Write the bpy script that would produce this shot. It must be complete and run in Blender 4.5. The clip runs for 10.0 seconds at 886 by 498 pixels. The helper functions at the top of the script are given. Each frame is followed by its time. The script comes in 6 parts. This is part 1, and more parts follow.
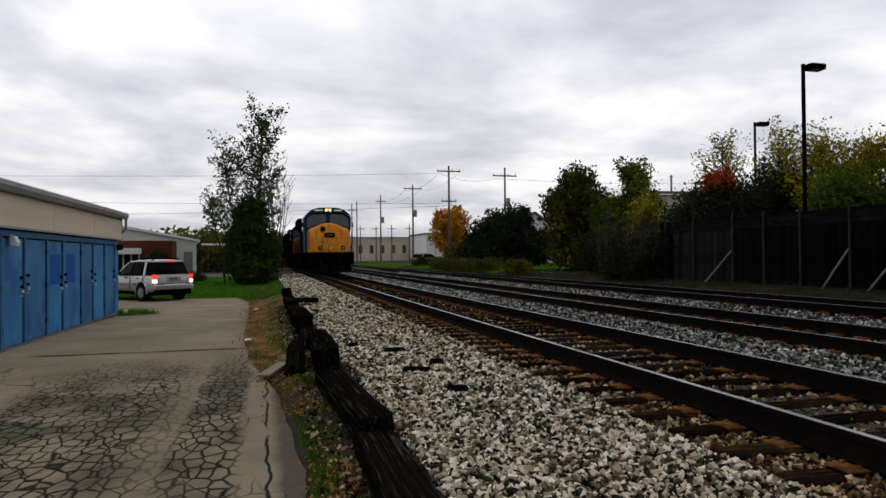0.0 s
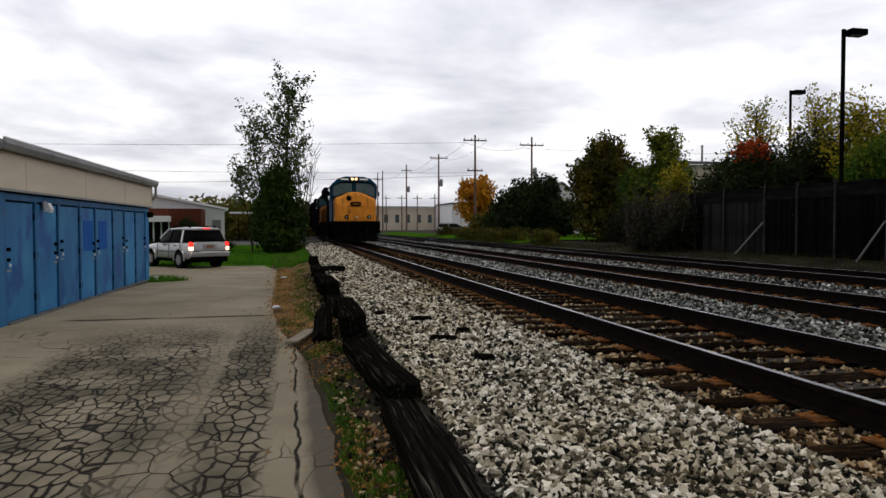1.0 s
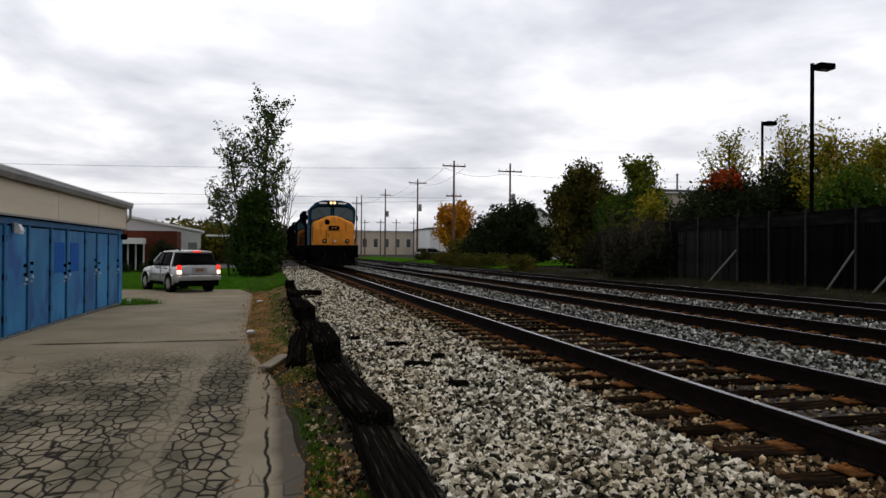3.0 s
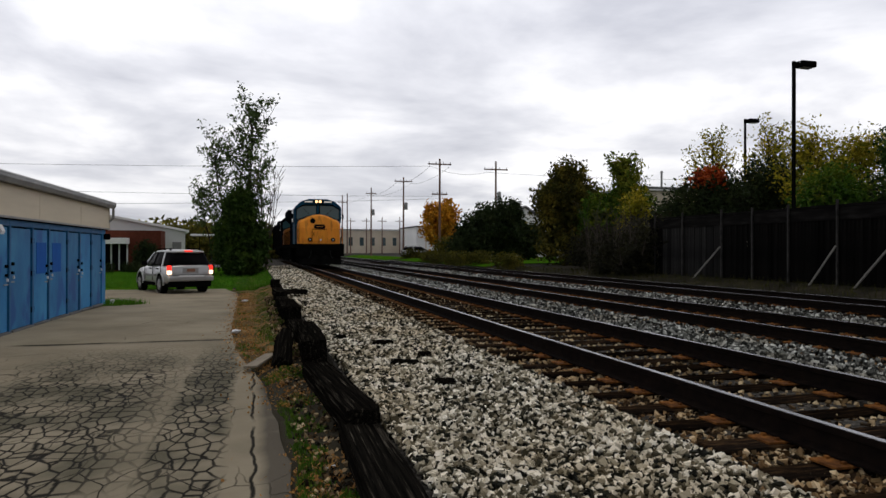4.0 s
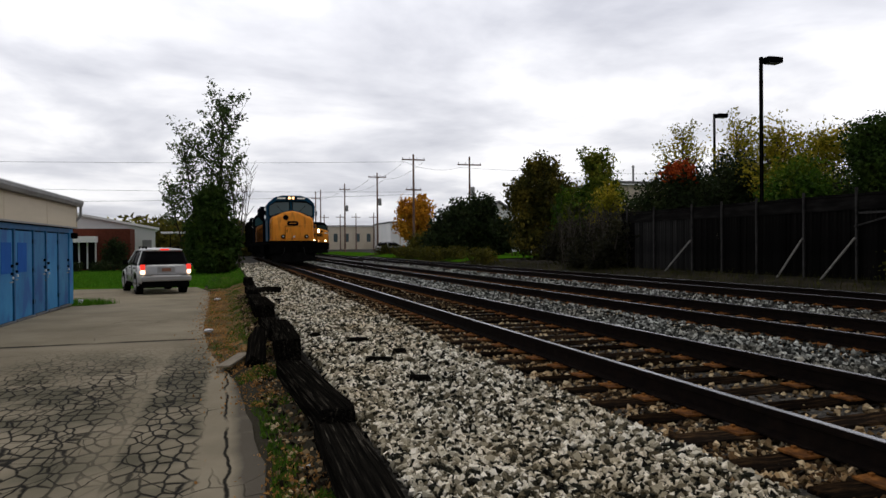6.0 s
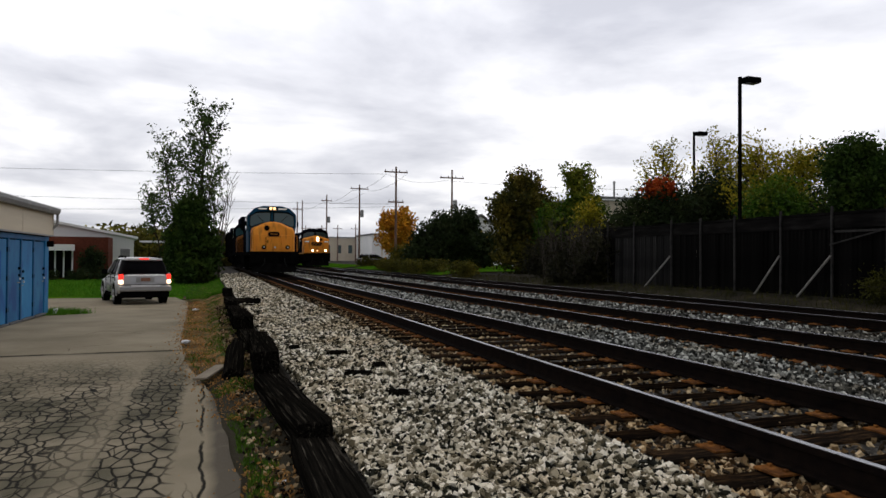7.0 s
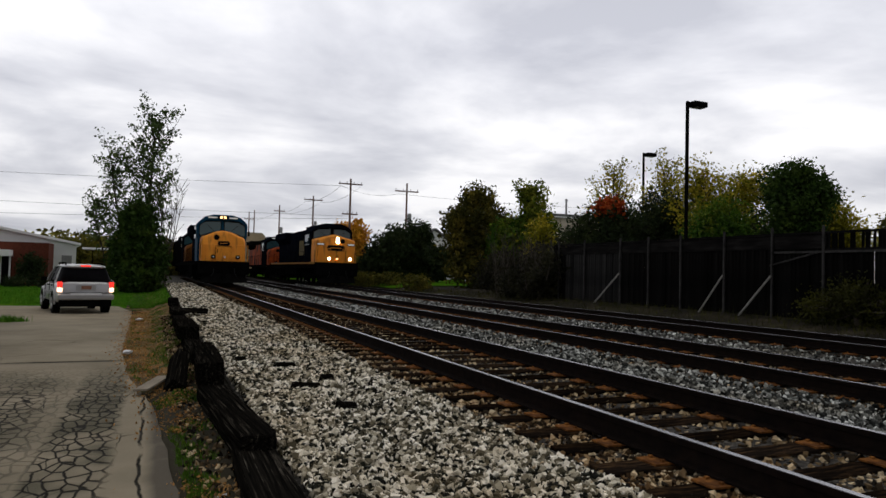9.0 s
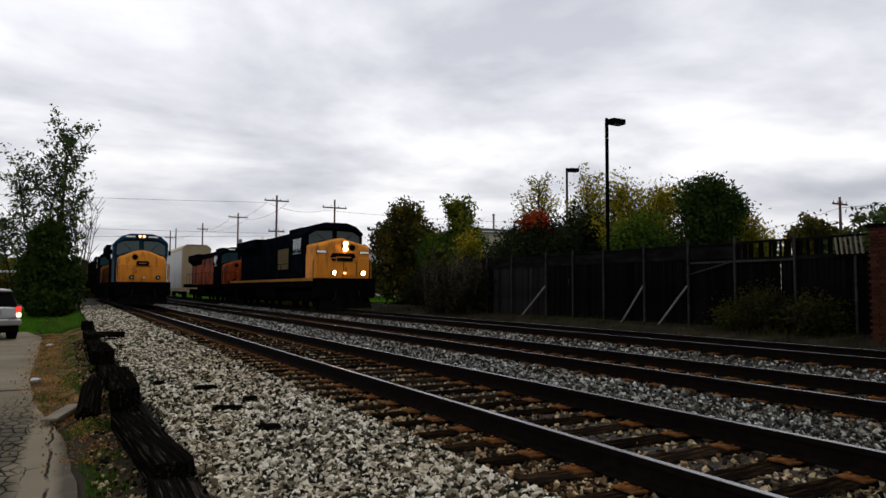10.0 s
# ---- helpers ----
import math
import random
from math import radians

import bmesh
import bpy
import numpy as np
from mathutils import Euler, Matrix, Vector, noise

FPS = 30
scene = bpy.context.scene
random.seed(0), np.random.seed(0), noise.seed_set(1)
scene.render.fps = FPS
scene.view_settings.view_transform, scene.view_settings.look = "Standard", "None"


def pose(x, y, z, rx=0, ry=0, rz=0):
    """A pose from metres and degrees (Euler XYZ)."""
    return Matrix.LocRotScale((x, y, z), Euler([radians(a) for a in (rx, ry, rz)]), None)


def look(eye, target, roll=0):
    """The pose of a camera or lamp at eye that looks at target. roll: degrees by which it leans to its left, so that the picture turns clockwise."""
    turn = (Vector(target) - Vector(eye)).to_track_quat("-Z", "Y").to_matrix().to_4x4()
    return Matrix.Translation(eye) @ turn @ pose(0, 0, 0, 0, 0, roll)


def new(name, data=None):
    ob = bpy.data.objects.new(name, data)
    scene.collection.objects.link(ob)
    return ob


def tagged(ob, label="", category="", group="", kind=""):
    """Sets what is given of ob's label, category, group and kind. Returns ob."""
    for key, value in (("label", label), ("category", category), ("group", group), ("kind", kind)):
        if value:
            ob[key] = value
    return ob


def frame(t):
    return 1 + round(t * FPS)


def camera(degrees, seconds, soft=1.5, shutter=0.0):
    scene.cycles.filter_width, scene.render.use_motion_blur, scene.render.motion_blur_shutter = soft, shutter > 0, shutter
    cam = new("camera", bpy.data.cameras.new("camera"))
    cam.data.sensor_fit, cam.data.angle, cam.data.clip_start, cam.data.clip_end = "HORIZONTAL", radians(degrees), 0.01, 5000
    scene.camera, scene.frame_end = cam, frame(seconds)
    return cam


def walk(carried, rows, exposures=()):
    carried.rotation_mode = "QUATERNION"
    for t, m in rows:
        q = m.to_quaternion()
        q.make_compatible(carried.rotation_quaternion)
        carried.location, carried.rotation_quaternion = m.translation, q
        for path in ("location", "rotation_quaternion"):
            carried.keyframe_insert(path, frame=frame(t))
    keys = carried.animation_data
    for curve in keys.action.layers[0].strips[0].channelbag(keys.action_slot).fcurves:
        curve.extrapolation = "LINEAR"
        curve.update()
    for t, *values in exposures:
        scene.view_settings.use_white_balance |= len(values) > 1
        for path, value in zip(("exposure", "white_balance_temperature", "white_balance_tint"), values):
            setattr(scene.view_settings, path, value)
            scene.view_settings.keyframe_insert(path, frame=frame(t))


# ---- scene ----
cam = camera(65.4, 10.0, soft=1.5)
PATH = [
    (0, (-0.058, -1.708, 1.546), (0.444, 0.228, 1.569), -0.5),
    (0.5, (-0.067, -1.696, 1.547), (0.402, 0.248, 1.544), -0.5),
    (1, (-0.071, -1.66, 1.534), (0.359, 0.292, 1.47), -0.1),
    (1.5, (-0.063, -1.675, 1.54), (0.326, 0.287, 1.538), 2.1),
    (2, (-0.058, -1.676, 1.544), (0.365, 0.279, 1.539), 0.6),
    (2.5, (-0.048, -1.675, 1.544), (0.414, 0.271, 1.549), 0.3),
    (4, (-0.037, -1.681, 1.54), (0.492, 0.248, 1.543), 0.1),
    (4.5, (-0.042, -1.674, 1.54), (0.504, 0.25, 1.53), -0.2),
    (5, (-0.039, -1.681, 1.548), (0.533, 0.236, 1.553), -0.1),
    (5.5, (-0.037, -1.681, 1.546), (0.546, 0.232, 1.547), -0.1),
    (6.8, (-0.021, -1.684, 1.574), (0.625, 0.208, 1.554), -0.1),
    (7, (-0.022, -1.68, 1.568), (0.628, 0.211, 1.594), 0.3),
    (7.5, (-0.026, -1.68, 1.55), (0.648, 0.203, 1.592), -0.9),
    (8, (-0.016, -1.683, 1.553), (0.663, 0.198, 1.567), -0.2),
    (8.5, (-0.003, -1.688, 1.556), (0.715, 0.178, 1.607), 0.9),
    (9, (0.0, -1.703, 1.558), (0.774, 0.139, 1.626), 1.4),
    (9.5, (0.011, -1.715, 1.555), (0.862, 0.093, 1.645), 0.9),
    (10, (0.047, -1.729, 1.558), (1.003, 0.024, 1.674), 0.2),
]
EXPOSURE = ((0, -0.05), (0.5, 0.0), (1, 0.12), (1.5, 0.05), (2, 0.05), (2.5, 0.07), (4.0, 0.05), (5.0, 0.07), (5.5, 0.05), (7.0, 0.12), (7.5, 0.0), (8.0, 0.0), (9, -0.05), (10, -0.05))
walk(cam, [(t, look(eye, target, roll)) for t, eye, target, roll in PATH], EXPOSURE)

# ---- sky, sun, exposure ----
RAIL_X = (4.05, 8.01, 12.26)      # centre lines of the three tracks
RAIL_Z = (0.50, 0.45, 0.48)       # tops of their rails


def make_world():
    w = bpy.data.worlds.new("overcast_sky")
    w.use_nodes = True
    nt = w.node_tree
    nt.nodes.clear()
    N, L = nt.nodes.new, nt.links.new
    out, bg = N("ShaderNodeOutputWorld"), N("ShaderNodeBackground")
    sky = N("ShaderNodeTexSky")
    sky.sky_type, sky.sun_disc = "NISHITA", False
    sky.sun_elevation, sky.sun_rotation = radians(74), radians(127)
    tc, sep = N("ShaderNodeTexCoord"), N("ShaderNodeSeparateXYZ")
    L(tc.outputs["Generated"], sep.inputs[0])
    lift = N("ShaderNodeMath")
    lift.operation = "MAXIMUM"
    lift.inputs[1].default_value = 0.0
    L(sep.outputs["Z"], lift.inputs[0])
    add = N("ShaderNodeMath")
    add.inputs[1].default_value = 0.16
    L(lift.outputs[0], add.inputs[0])
    flat = N("ShaderNodeCombineXYZ")
    for k, a in enumerate("XY"):
        d = N("ShaderNodeMath")
        d.operation = "DIVIDE"
        L(sep.outputs[a], d.inputs[0])
        L(add.outputs[0], d.inputs[1])
        L(d.outputs[0], flat.inputs[k])
    big, fine = N("ShaderNodeTexNoise"), N("ShaderNodeTexNoise")
    big.inputs["Scale"].default_value, big.inputs["Detail"].default_value, big.inputs["Roughness"].default_value = 0.95, 7.0, 0.52
    big.inputs["Distortion"].default_value = 0.35
    fine.inputs["Scale"].default_value, fine.inputs["Detail"].default_value = 2.6, 5.0
    L(flat.outputs[0], big.inputs["Vector"])
    L(flat.outputs[0], fine.inputs["Vector"])
    mix = N("ShaderNodeMath")
    mix.operation = "MULTIPLY_ADD"
    mix.inputs[1].default_value = 0.22
    L(fine.outputs[0], mix.inputs[0])
    L(big.outputs[0], mix.inputs[2])
    ramp = N("ShaderNodeValToRGB")
    e = ramp.color_ramp.elements
    e[0].position, e[0].color = 0.45, (0.58, 0.59, 0.655, 1)
    e[1].position, e[1].color = 0.73, (1.14, 1.13, 1.15, 1)
    m = e.new(0.58)
    m.color = (0.8, 0.805, 0.86, 1)
    L(mix.outputs[0], ramp.inputs[0])
    blue = N("ShaderNodeMix")
    blue.data_type = "RGBA"
    scaled = N("ShaderNodeVectorMath")
    scaled.operation = "SCALE"
    scaled.inputs["Scale"].default_value = 0.1
    L(sky.outputs[0], scaled.inputs[0])
    blue.inputs["Factor"].default_value = 0.04
    L(ramp.outputs[0], blue.inputs["A"])
    L(scaled.outputs[0], blue.inputs["B"])
    deck = N("ShaderNodeMapRange")      # thicker cloud deck overhead
    deck.interpolation_type = "SMOOTHSTEP"
    deck.inputs["From Min"].default_value, deck.inputs["From Max"].default_value = 0.3, 0.85
    deck.inputs["To Min"].default_value, deck.inputs["To Max"].default_value = 1.0, 0.44
    L(sep.outputs["Z"], deck.inputs["Value"])
    ahead = N("ShaderNodeMapRange")     # the sky is brighter down the line than behind the camera
    ahead.interpolation_type = "SMOOTHSTEP"
    ahead.inputs["From Min"].default_value, ahead.inputs["From Max"].default_value = -0.7, 0.35
    ahead.inputs["To Min"].default_value, ahead.inputs["To Max"].default_value = 0.5, 1.0
    L(sep.outputs["Y"], ahead.inputs["Value"])
    haze = N("ShaderNodeMapRange")      # greyer distance under the cloud deck
    haze.inputs["From Min"].default_value, haze.inputs["From Max"].default_value = 0.02, 0.32
    haze.inputs["To Min"].default_value, haze.inputs["To Max"].default_value = 0.82, 1.14
    L(sep.outputs["Z"], haze.inputs["Value"])
    low = N("ShaderNodeMath")
    low.operation = "MULTIPLY"
    L(haze.outputs[0], low.inputs[0])
    L(deck.outputs[0], low.inputs[1])
    both = N("ShaderNodeMath")
    both.operation = "MULTIPLY"
    L(ahead.outputs[0], both.inputs[0])
    L(low.outputs[0], both.inputs[1])
    shade = N("ShaderNodeVectorMath")
    shade.operation = "SCALE"
    L(blue.outputs["Result"], shade.inputs[0])
    L(both.outputs[0], shade.inputs["Scale"])
    L(shade.outputs[0], bg.inputs["Color"])
    bg.inputs["Strength"].default_value = 1.0
    L(bg.outputs[0], out.inputs[0])
    scene.world = w


make_world()
sun = new("sun", bpy.data.lights.new("sun", "SUN"))
sun.data.energy, sun.data.angle, sun.data.color = 0.55, radians(25), (1.0, 0.96, 0.9)
sun.matrix_world = look((8, -6, 36), (0, 0, 0))


# ---- materials ----
def material(name, colours, scale=4.0, rough=0.8, metal=0.0, bump=0.0, bump_scale=40.0, stretch=(1, 1, 1), per="", vary=0.0, detail=6.0,
             glow=None, coat=0.0, spots=None, spec=None):
    """Noise over real-world coordinates between two to four colours, finer noise for relief. per: 'object' or 'island' varies brightness."""
    mat = bpy.data.materials.new(name)
    mat.use_nodes = True
    nt = mat.node_tree
    N, L = nt.nodes.new, nt.links.new
    bsdf = nt.nodes["Principled BSDF"]
    tc, mp = N("ShaderNodeTexCoord"), N("ShaderNodeMapping")
    mp.inputs["Scale"].default_value = stretch
    L(tc.outputs["Object"], mp.inputs[0])
    no = N("ShaderNodeTexNoise")
    no.inputs["Scale"].default_value, no.inputs["Detail"].default_value, no.inputs["Roughness"].default_value = scale, detail, 0.62
    L(mp.outputs[0], no.inputs["Vector"])
    ramp = N("ShaderNodeValToRGB")
    el = ramp.color_ramp.elements
    n = len(colours)
    el[0].position, el[0].color = 0.3, (*colours[0], 1)
    el[1].position, el[1].color = 0.7, (*colours[-1], 1)
    for k in range(1, n - 1):
        el.new(0.3 + 0.4 * k / (n - 1)).color = (*colours[k], 1)
    L(no.outputs[0], ramp.inputs[0])
    colour = ramp.outputs[0]
    if spots:
        s_scale, s_lo, s_hi, s_col = spots
        sn = N("ShaderNodeTexNoise")
        sn.inputs["Scale"].default_value, sn.inputs["Detail"].default_value = s_scale, 8.0
        L(mp.outputs[0], sn.inputs["Vector"])
        mr = N("ShaderNodeMapRange")
        mr.inputs["From Min"].default_value, mr.inputs["From Max"].default_value = s_lo, s_hi
        L(sn.outputs[0], mr.inputs["Value"])
        mx = N("ShaderNodeMix")
        mx.data_type = "RGBA"
        L(mr.outputs[0], mx.inputs["Factor"])
        L(colour, mx.inputs["A"])
        mx.inputs["B"].default_value = (*s_col, 1)
        colour = mx.outputs["Result"]
    if per:
        if per == "object":
            r = N("ShaderNodeObjectInfo").outputs["Random"]
        else:
            r = N("ShaderNodeNewGeometry").outputs["Random Per Island"]
        mr = N("ShaderNodeMapRange")
        mr.inputs["To Min"].default_value, mr.inputs["To Max"].default_value = 1 - vary, 1 + vary
        L(r, mr.inputs["Value"])
        hsv = N("ShaderNodeHueSaturation")
        L(mr.outputs[0], hsv.inputs["Value"])
        L(colour, hsv.inputs["Color"])
        colour = hsv.outputs[0]
    L(colour, bsdf.inputs["Base Color"])
    bsdf.inputs["Roughness"].default_value, bsdf.inputs["Metallic"].default_value = rough, metal
    bsdf.inputs["Coat Weight"].default_value = coat
    bsdf.inputs["Specular IOR Level"].default_value = spec if spec is not None else 0.02 if max(colours[-1]) < 0.03 else (0.12 if rough > 0.65 else 0.35)
    if bump:
        bn, bp = N("ShaderNodeTexNoise"), N("ShaderNodeBump")
        bn.inputs["Scale"].default_value, bn.inputs["Detail"].default_value = bump_scale, 5.0
        L(mp.outputs[0], bn.inputs["Vector"])
        bp.inputs["Strength"].default_value, bp.inputs["Distance"].default_value = bump, 0.02
        L(bn.outputs[0], bp.inputs["Height"])
        L(bp.outputs[0], bsdf.inputs["Normal"])
    if glow:
        bsdf.inputs["Emission Color"].default_value = (*glow[0], 1)
        bsdf.inputs["Emission Strength"].default_value = glow[1]
    return mat


def glass(name, tint, rough=0.05):
    mat = material(name, (tint, tint), rough=rough)
    b = mat.node_tree.nodes["Principled BSDF"]
    b.inputs["Specular IOR Level"].default_value = 0.8
    return mat


M = {}
# near-black tones put the shade between the stones into the bed colour
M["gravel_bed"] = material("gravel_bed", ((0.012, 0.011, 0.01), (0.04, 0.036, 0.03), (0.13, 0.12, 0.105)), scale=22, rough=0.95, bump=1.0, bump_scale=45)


def stone_material(name, colours, dust):
    """Each stone takes its own shade, with dust in large patches."""
    mat = material(name, dust, scale=0.7, rough=0.9, bump=0.4, bump_scale=70)
    nt = mat.node_tree
    N, L = nt.nodes.new, nt.links.new
    bsdf = nt.nodes["Principled BSDF"]
    base = bsdf.inputs["Base Color"].links[0].from_socket
    geo, ramp, mx = N("ShaderNodeNewGeometry"), N("ShaderNodeValToRGB"), N("ShaderNodeMix")
    L(geo.outputs["Random Per Island"], ramp.inputs[0])
    el = ramp.color_ramp.elements
    el[0].position, el[0].color = 0.0, (*colours[0], 1)
    el[1].position, el[1].color = 1.0, (*colours[-1], 1)
    for k in range(1, len(colours) - 1):
        el.new(k / (len(colours) - 1)).color = (*colours[k], 1)
    mx.data_type, mx.blend_type = "RGBA", "MULTIPLY"
    mx.inputs["Factor"].default_value = 1.0
    L(ramp.outputs[0], mx.inputs["A"])
    L(base, mx.inputs["B"])
    L(mx.outputs["Result"], bsdf.inputs["Base Color"])
    return mat


# the near-black stones also stand for shaded gaps in the ballast
M["stone"] = stone_material("ballast_stone", ((0.005, 0.005, 0.004), (0.018, 0.02, 0.014), (0.13, 0.115, 0.08), (0.44, 0.42, 0.35), (0.82, 0.8, 0.74), (1.0, 0.99, 0.96)), ((0.78, 0.66, 0.48), (0.97, 0.91, 0.8), (1, 0.975, 0.91)))
M["oily_stone"] = stone_material("oily_stone", ((0.005, 0.004, 0.002), (0.016, 0.012, 0.006), (0.15, 0.11, 0.062), (0.75, 0.65, 0.44)), ((0.5, 0.4, 0.3), (0.8, 0.7, 0.6), (1, 1, 1)))
M["rusty_stone"] = stone_material("rusty_stone", ((0.008, 0.006, 0.004), (0.035, 0.023, 0.013), (0.15, 0.1, 0.055), (0.42, 0.34, 0.23), (0.78, 0.72, 0.6)), ((0.6, 0.42, 0.26), (0.9, 0.75, 0.55), (1, 0.95, 0.85)))
M["blue_stone"] = stone_material("bluish_stone", ((0.008, 0.009, 0.008), (0.03, 0.032, 0.03), (0.2, 0.205, 0.19), (0.72, 0.73, 0.7)), ((0.6, 0.52, 0.4), (0.95, 0.95, 0.92), (1, 1, 1)))
M["crib_stone"] = stone_material("crib_stone", ((0.006, 0.005, 0.003), (0.03, 0.022, 0.012), (0.24, 0.18, 0.1), (0.85, 0.76, 0.56)), ((0.55, 0.42, 0.3), (0.85, 0.75, 0.62), (1, 1, 1)))
M["tie"] = material("creosoted_wood", ((0.004, 0.0035, 0.003), (0.011, 0.008, 0.006), (0.06, 0.034, 0.016)), scale=5, rough=0.9, stretch=(1, 6, 6), bump=0.7, bump_scale=25, per="object", vary=0.6, spec=0.0)
M["old_tie"] = material("weathered_tie", ((0.002, 0.002, 0.0018), (0.004, 0.0037, 0.0032), (0.009, 0.008, 0.0065), (0.05, 0.043, 0.034)), scale=7, rough=0.85, stretch=(5, 0.16, 5), bump=1.0, bump_scale=14, per="object", vary=0.35, spots=(8.0, 0.62, 0.72, (0.085, 0.075, 0.06)), spec=0.0)
M["rust_plate"] = material("rusty_plate", ((0.03, 0.012, 0.005), (0.14, 0.054, 0.014), (0.32, 0.13, 0.03)), scale=9, rough=0.95, bump=0.3)
M["rail_side"] = material("rusty_rail", ((0.004, 0.003, 0.003), (0.012, 0.008, 0.006)), scale=9, rough=0.8, bump=0.2)
M["rail_top"] = material("worn_steel", ((0.22, 0.215, 0.225), (0.34, 0.34, 0.36)), scale=6, rough=0.26, metal=1.0, stretch=(1, 0.1, 1))
M["dirt"] = material("dirt", ((0.006, 0.006, 0.004), (0.018, 0.015, 0.01), (0.05, 0.04, 0.024)), scale=1.3, rough=1.0, bump=0.6, bump_scale=30)
M["lawn"] = material("lawn", ((0.022, 0.075, 0.004), (0.04, 0.115, 0.006), (0.075, 0.14, 0.01)), scale=0.8, rough=1.0, bump=0.6, bump_scale=50, spec=0.0)
M["grass"] = material("grass_blades", ((0.03, 0.11, 0.005), (0.06, 0.19, 0.009), (0.13, 0.21, 0.018)), scale=1.5, rough=0.9, per="island", vary=0.4)
M["moss"] = material("moss_and_weeds", ((0.03, 0.085, 0.006), (0.07, 0.15, 0.012), (0.17, 0.14, 0.03)), scale=2.5, rough=0.9, per="island", vary=0.4)
M["beige"] = material("beige_fascia", ((0.58, 0.5, 0.37), (0.66, 0.57, 0.43)), scale=1.2, rough=0.6, stretch=(1, 0.4, 3), bump=0.1)
M["gutter"] = material("grey_gutter", ((0.2, 0.2, 0.2), (0.32, 0.32, 0.32)), scale=3, rough=0.5, metal=0.3)
M["blue"] = material("blue_paint", ((0.006, 0.105, 0.28), (0.013, 0.165, 0.38), (0.034, 0.23, 0.45)), scale=1.3, rough=0.6, stretch=(1, 1, 0.6), bump=0.12, bump_scale=8,
                     spots=(1.7, 0.55, 0.64, (0.006, 0.085, 0.29)), per="object", vary=0.16)
M["blue_frame"] = material("blue_frame", ((0.005, 0.08, 0.2), (0.015, 0.13, 0.3)), scale=3, rough=0.6, spots=(7.0, 0.66, 0.72, (0.1, 0.12, 0.14)))
M["dark"] = material("black_steel", ((0.003, 0.003, 0.003), (0.006, 0.006, 0.006)), scale=3, rough=0.85, spec=0.0)
M["black"] = material("black_rubber", ((0.012, 0.012, 0.012), (0.022, 0.022, 0.022)), scale=6, rough=0.85)
M["loco_blue"] = material("dark_blue_paint", ((0.005, 0.045, 0.1), (0.009, 0.07, 0.14)), scale=1.5, rough=0.75, spec=0.08, spots=(1.2, 0.55, 0.75, (0.02, 0.025, 0.03)))
M["loco_navy"] = material("navy_paint", ((0.0025, 0.003, 0.006), (0.005, 0.007, 0.011)), scale=1.5, rough=0.85, spec=0.0, spots=(1.2, 0.55, 0.75, (0.013, 0.012, 0.011)))
M["loco_yellow"] = material("yellow_paint", ((0.8, 0.265, 0.014), (0.9, 0.34, 0.022)), scale=1.2, rough=0.6, stretch=(3, 1, 0.6), spots=(1.5, 0.52, 0.74, (0.34, 0.1, 0.012)), bump=0.15, bump_scale=6)
M["number_panel"] = material("number_panel", ((0.6, 0.6, 0.56), (0.7, 0.7, 0.66)), scale=6, rough=0.5, glow=((0.9, 0.9, 0.85), 0.22))
# teal base colours stand in for the sky reflected in the glass
M["windshield"] = glass("windshield", (0.03, 0.06, 0.068), 0.08)
M["sky_teal_glass"] = glass("sky_teal_windshield", (0.035, 0.085, 0.1), 0.1)
M["tinted"] = material("tinted_glass", ((0.004, 0.004, 0.005), (0.007, 0.007, 0.008)), rough=0.25)
M["tinted"].node_tree.nodes["Principled BSDF"].inputs["Specular IOR Level"].default_value = 0.012
M["headlight"] = material("headlight_glow", ((1, 0.85, 0.6), (1, 0.9, 0.7)), glow=((1.0, 0.55, 0.22), 2.2))
M["bright_light"] = material("bright_light", ((1, 0.85, 0.6), (1, 0.9, 0.7)), glow=((1.0, 0.7, 0.38), 16.0))
M["tail_glow"] = material("tail_glow", ((0.4, 0.01, 0.008), (0.45, 0.012, 0.01)), glow=((1.0, 0.045, 0.03), 1.15))
M["tail_hot"] = material("tail_hot", ((0.9, 0.4, 0.2), (0.9, 0.4, 0.2)), glow=((1.0, 0.66, 0.44), 2.6))
M["silver"] = material("silver_paint", ((0.32, 0.325, 0.33), (0.4, 0.4, 0.405)), scale=1, rough=0.3, metal=0.45, coat=0.5)
M["bumper"] = material("grey_plastic", ((0.16, 0.16, 0.165), (0.22, 0.22, 0.22)), scale=3, rough=0.6)
M["white"] = material("white_wall", ((0.8, 0.81, 0.8), (0.88, 0.88, 0.86)), scale=0.4, rough=0.8, stretch=(1, 1, 0.3))
M["tan"] = material("tan_wall", ((0.62, 0.54, 0.42), (0.74, 0.66, 0.54)), scale=0.3, rough=0.85)
M["brick"] = material("brick", ((0.075, 0.021, 0.013), (0.13, 0.038, 0.022)), scale=6, rough=0.9, per="object", vary=0.25)
M["pier_brick"] = material("rusty_brick", ((0.04, 0.014, 0.008), (0.085, 0.027, 0.014)), scale=6, rough=0.95, per="object", vary=0.4)
M["mortar_dark"] = material("dirty_mortar", ((0.03, 0.022, 0.018), (0.06, 0.045, 0.035)), scale=6, rough=0.95)
M["roof"] = material("grey_roofing", ((0.1, 0.1, 0.1), (0.18, 0.18, 0.18)), scale=1, rough=0.9)
# board and band tones sit near black, holding the shade of this side
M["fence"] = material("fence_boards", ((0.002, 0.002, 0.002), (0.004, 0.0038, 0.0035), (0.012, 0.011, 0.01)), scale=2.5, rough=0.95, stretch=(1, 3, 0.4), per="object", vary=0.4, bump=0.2)
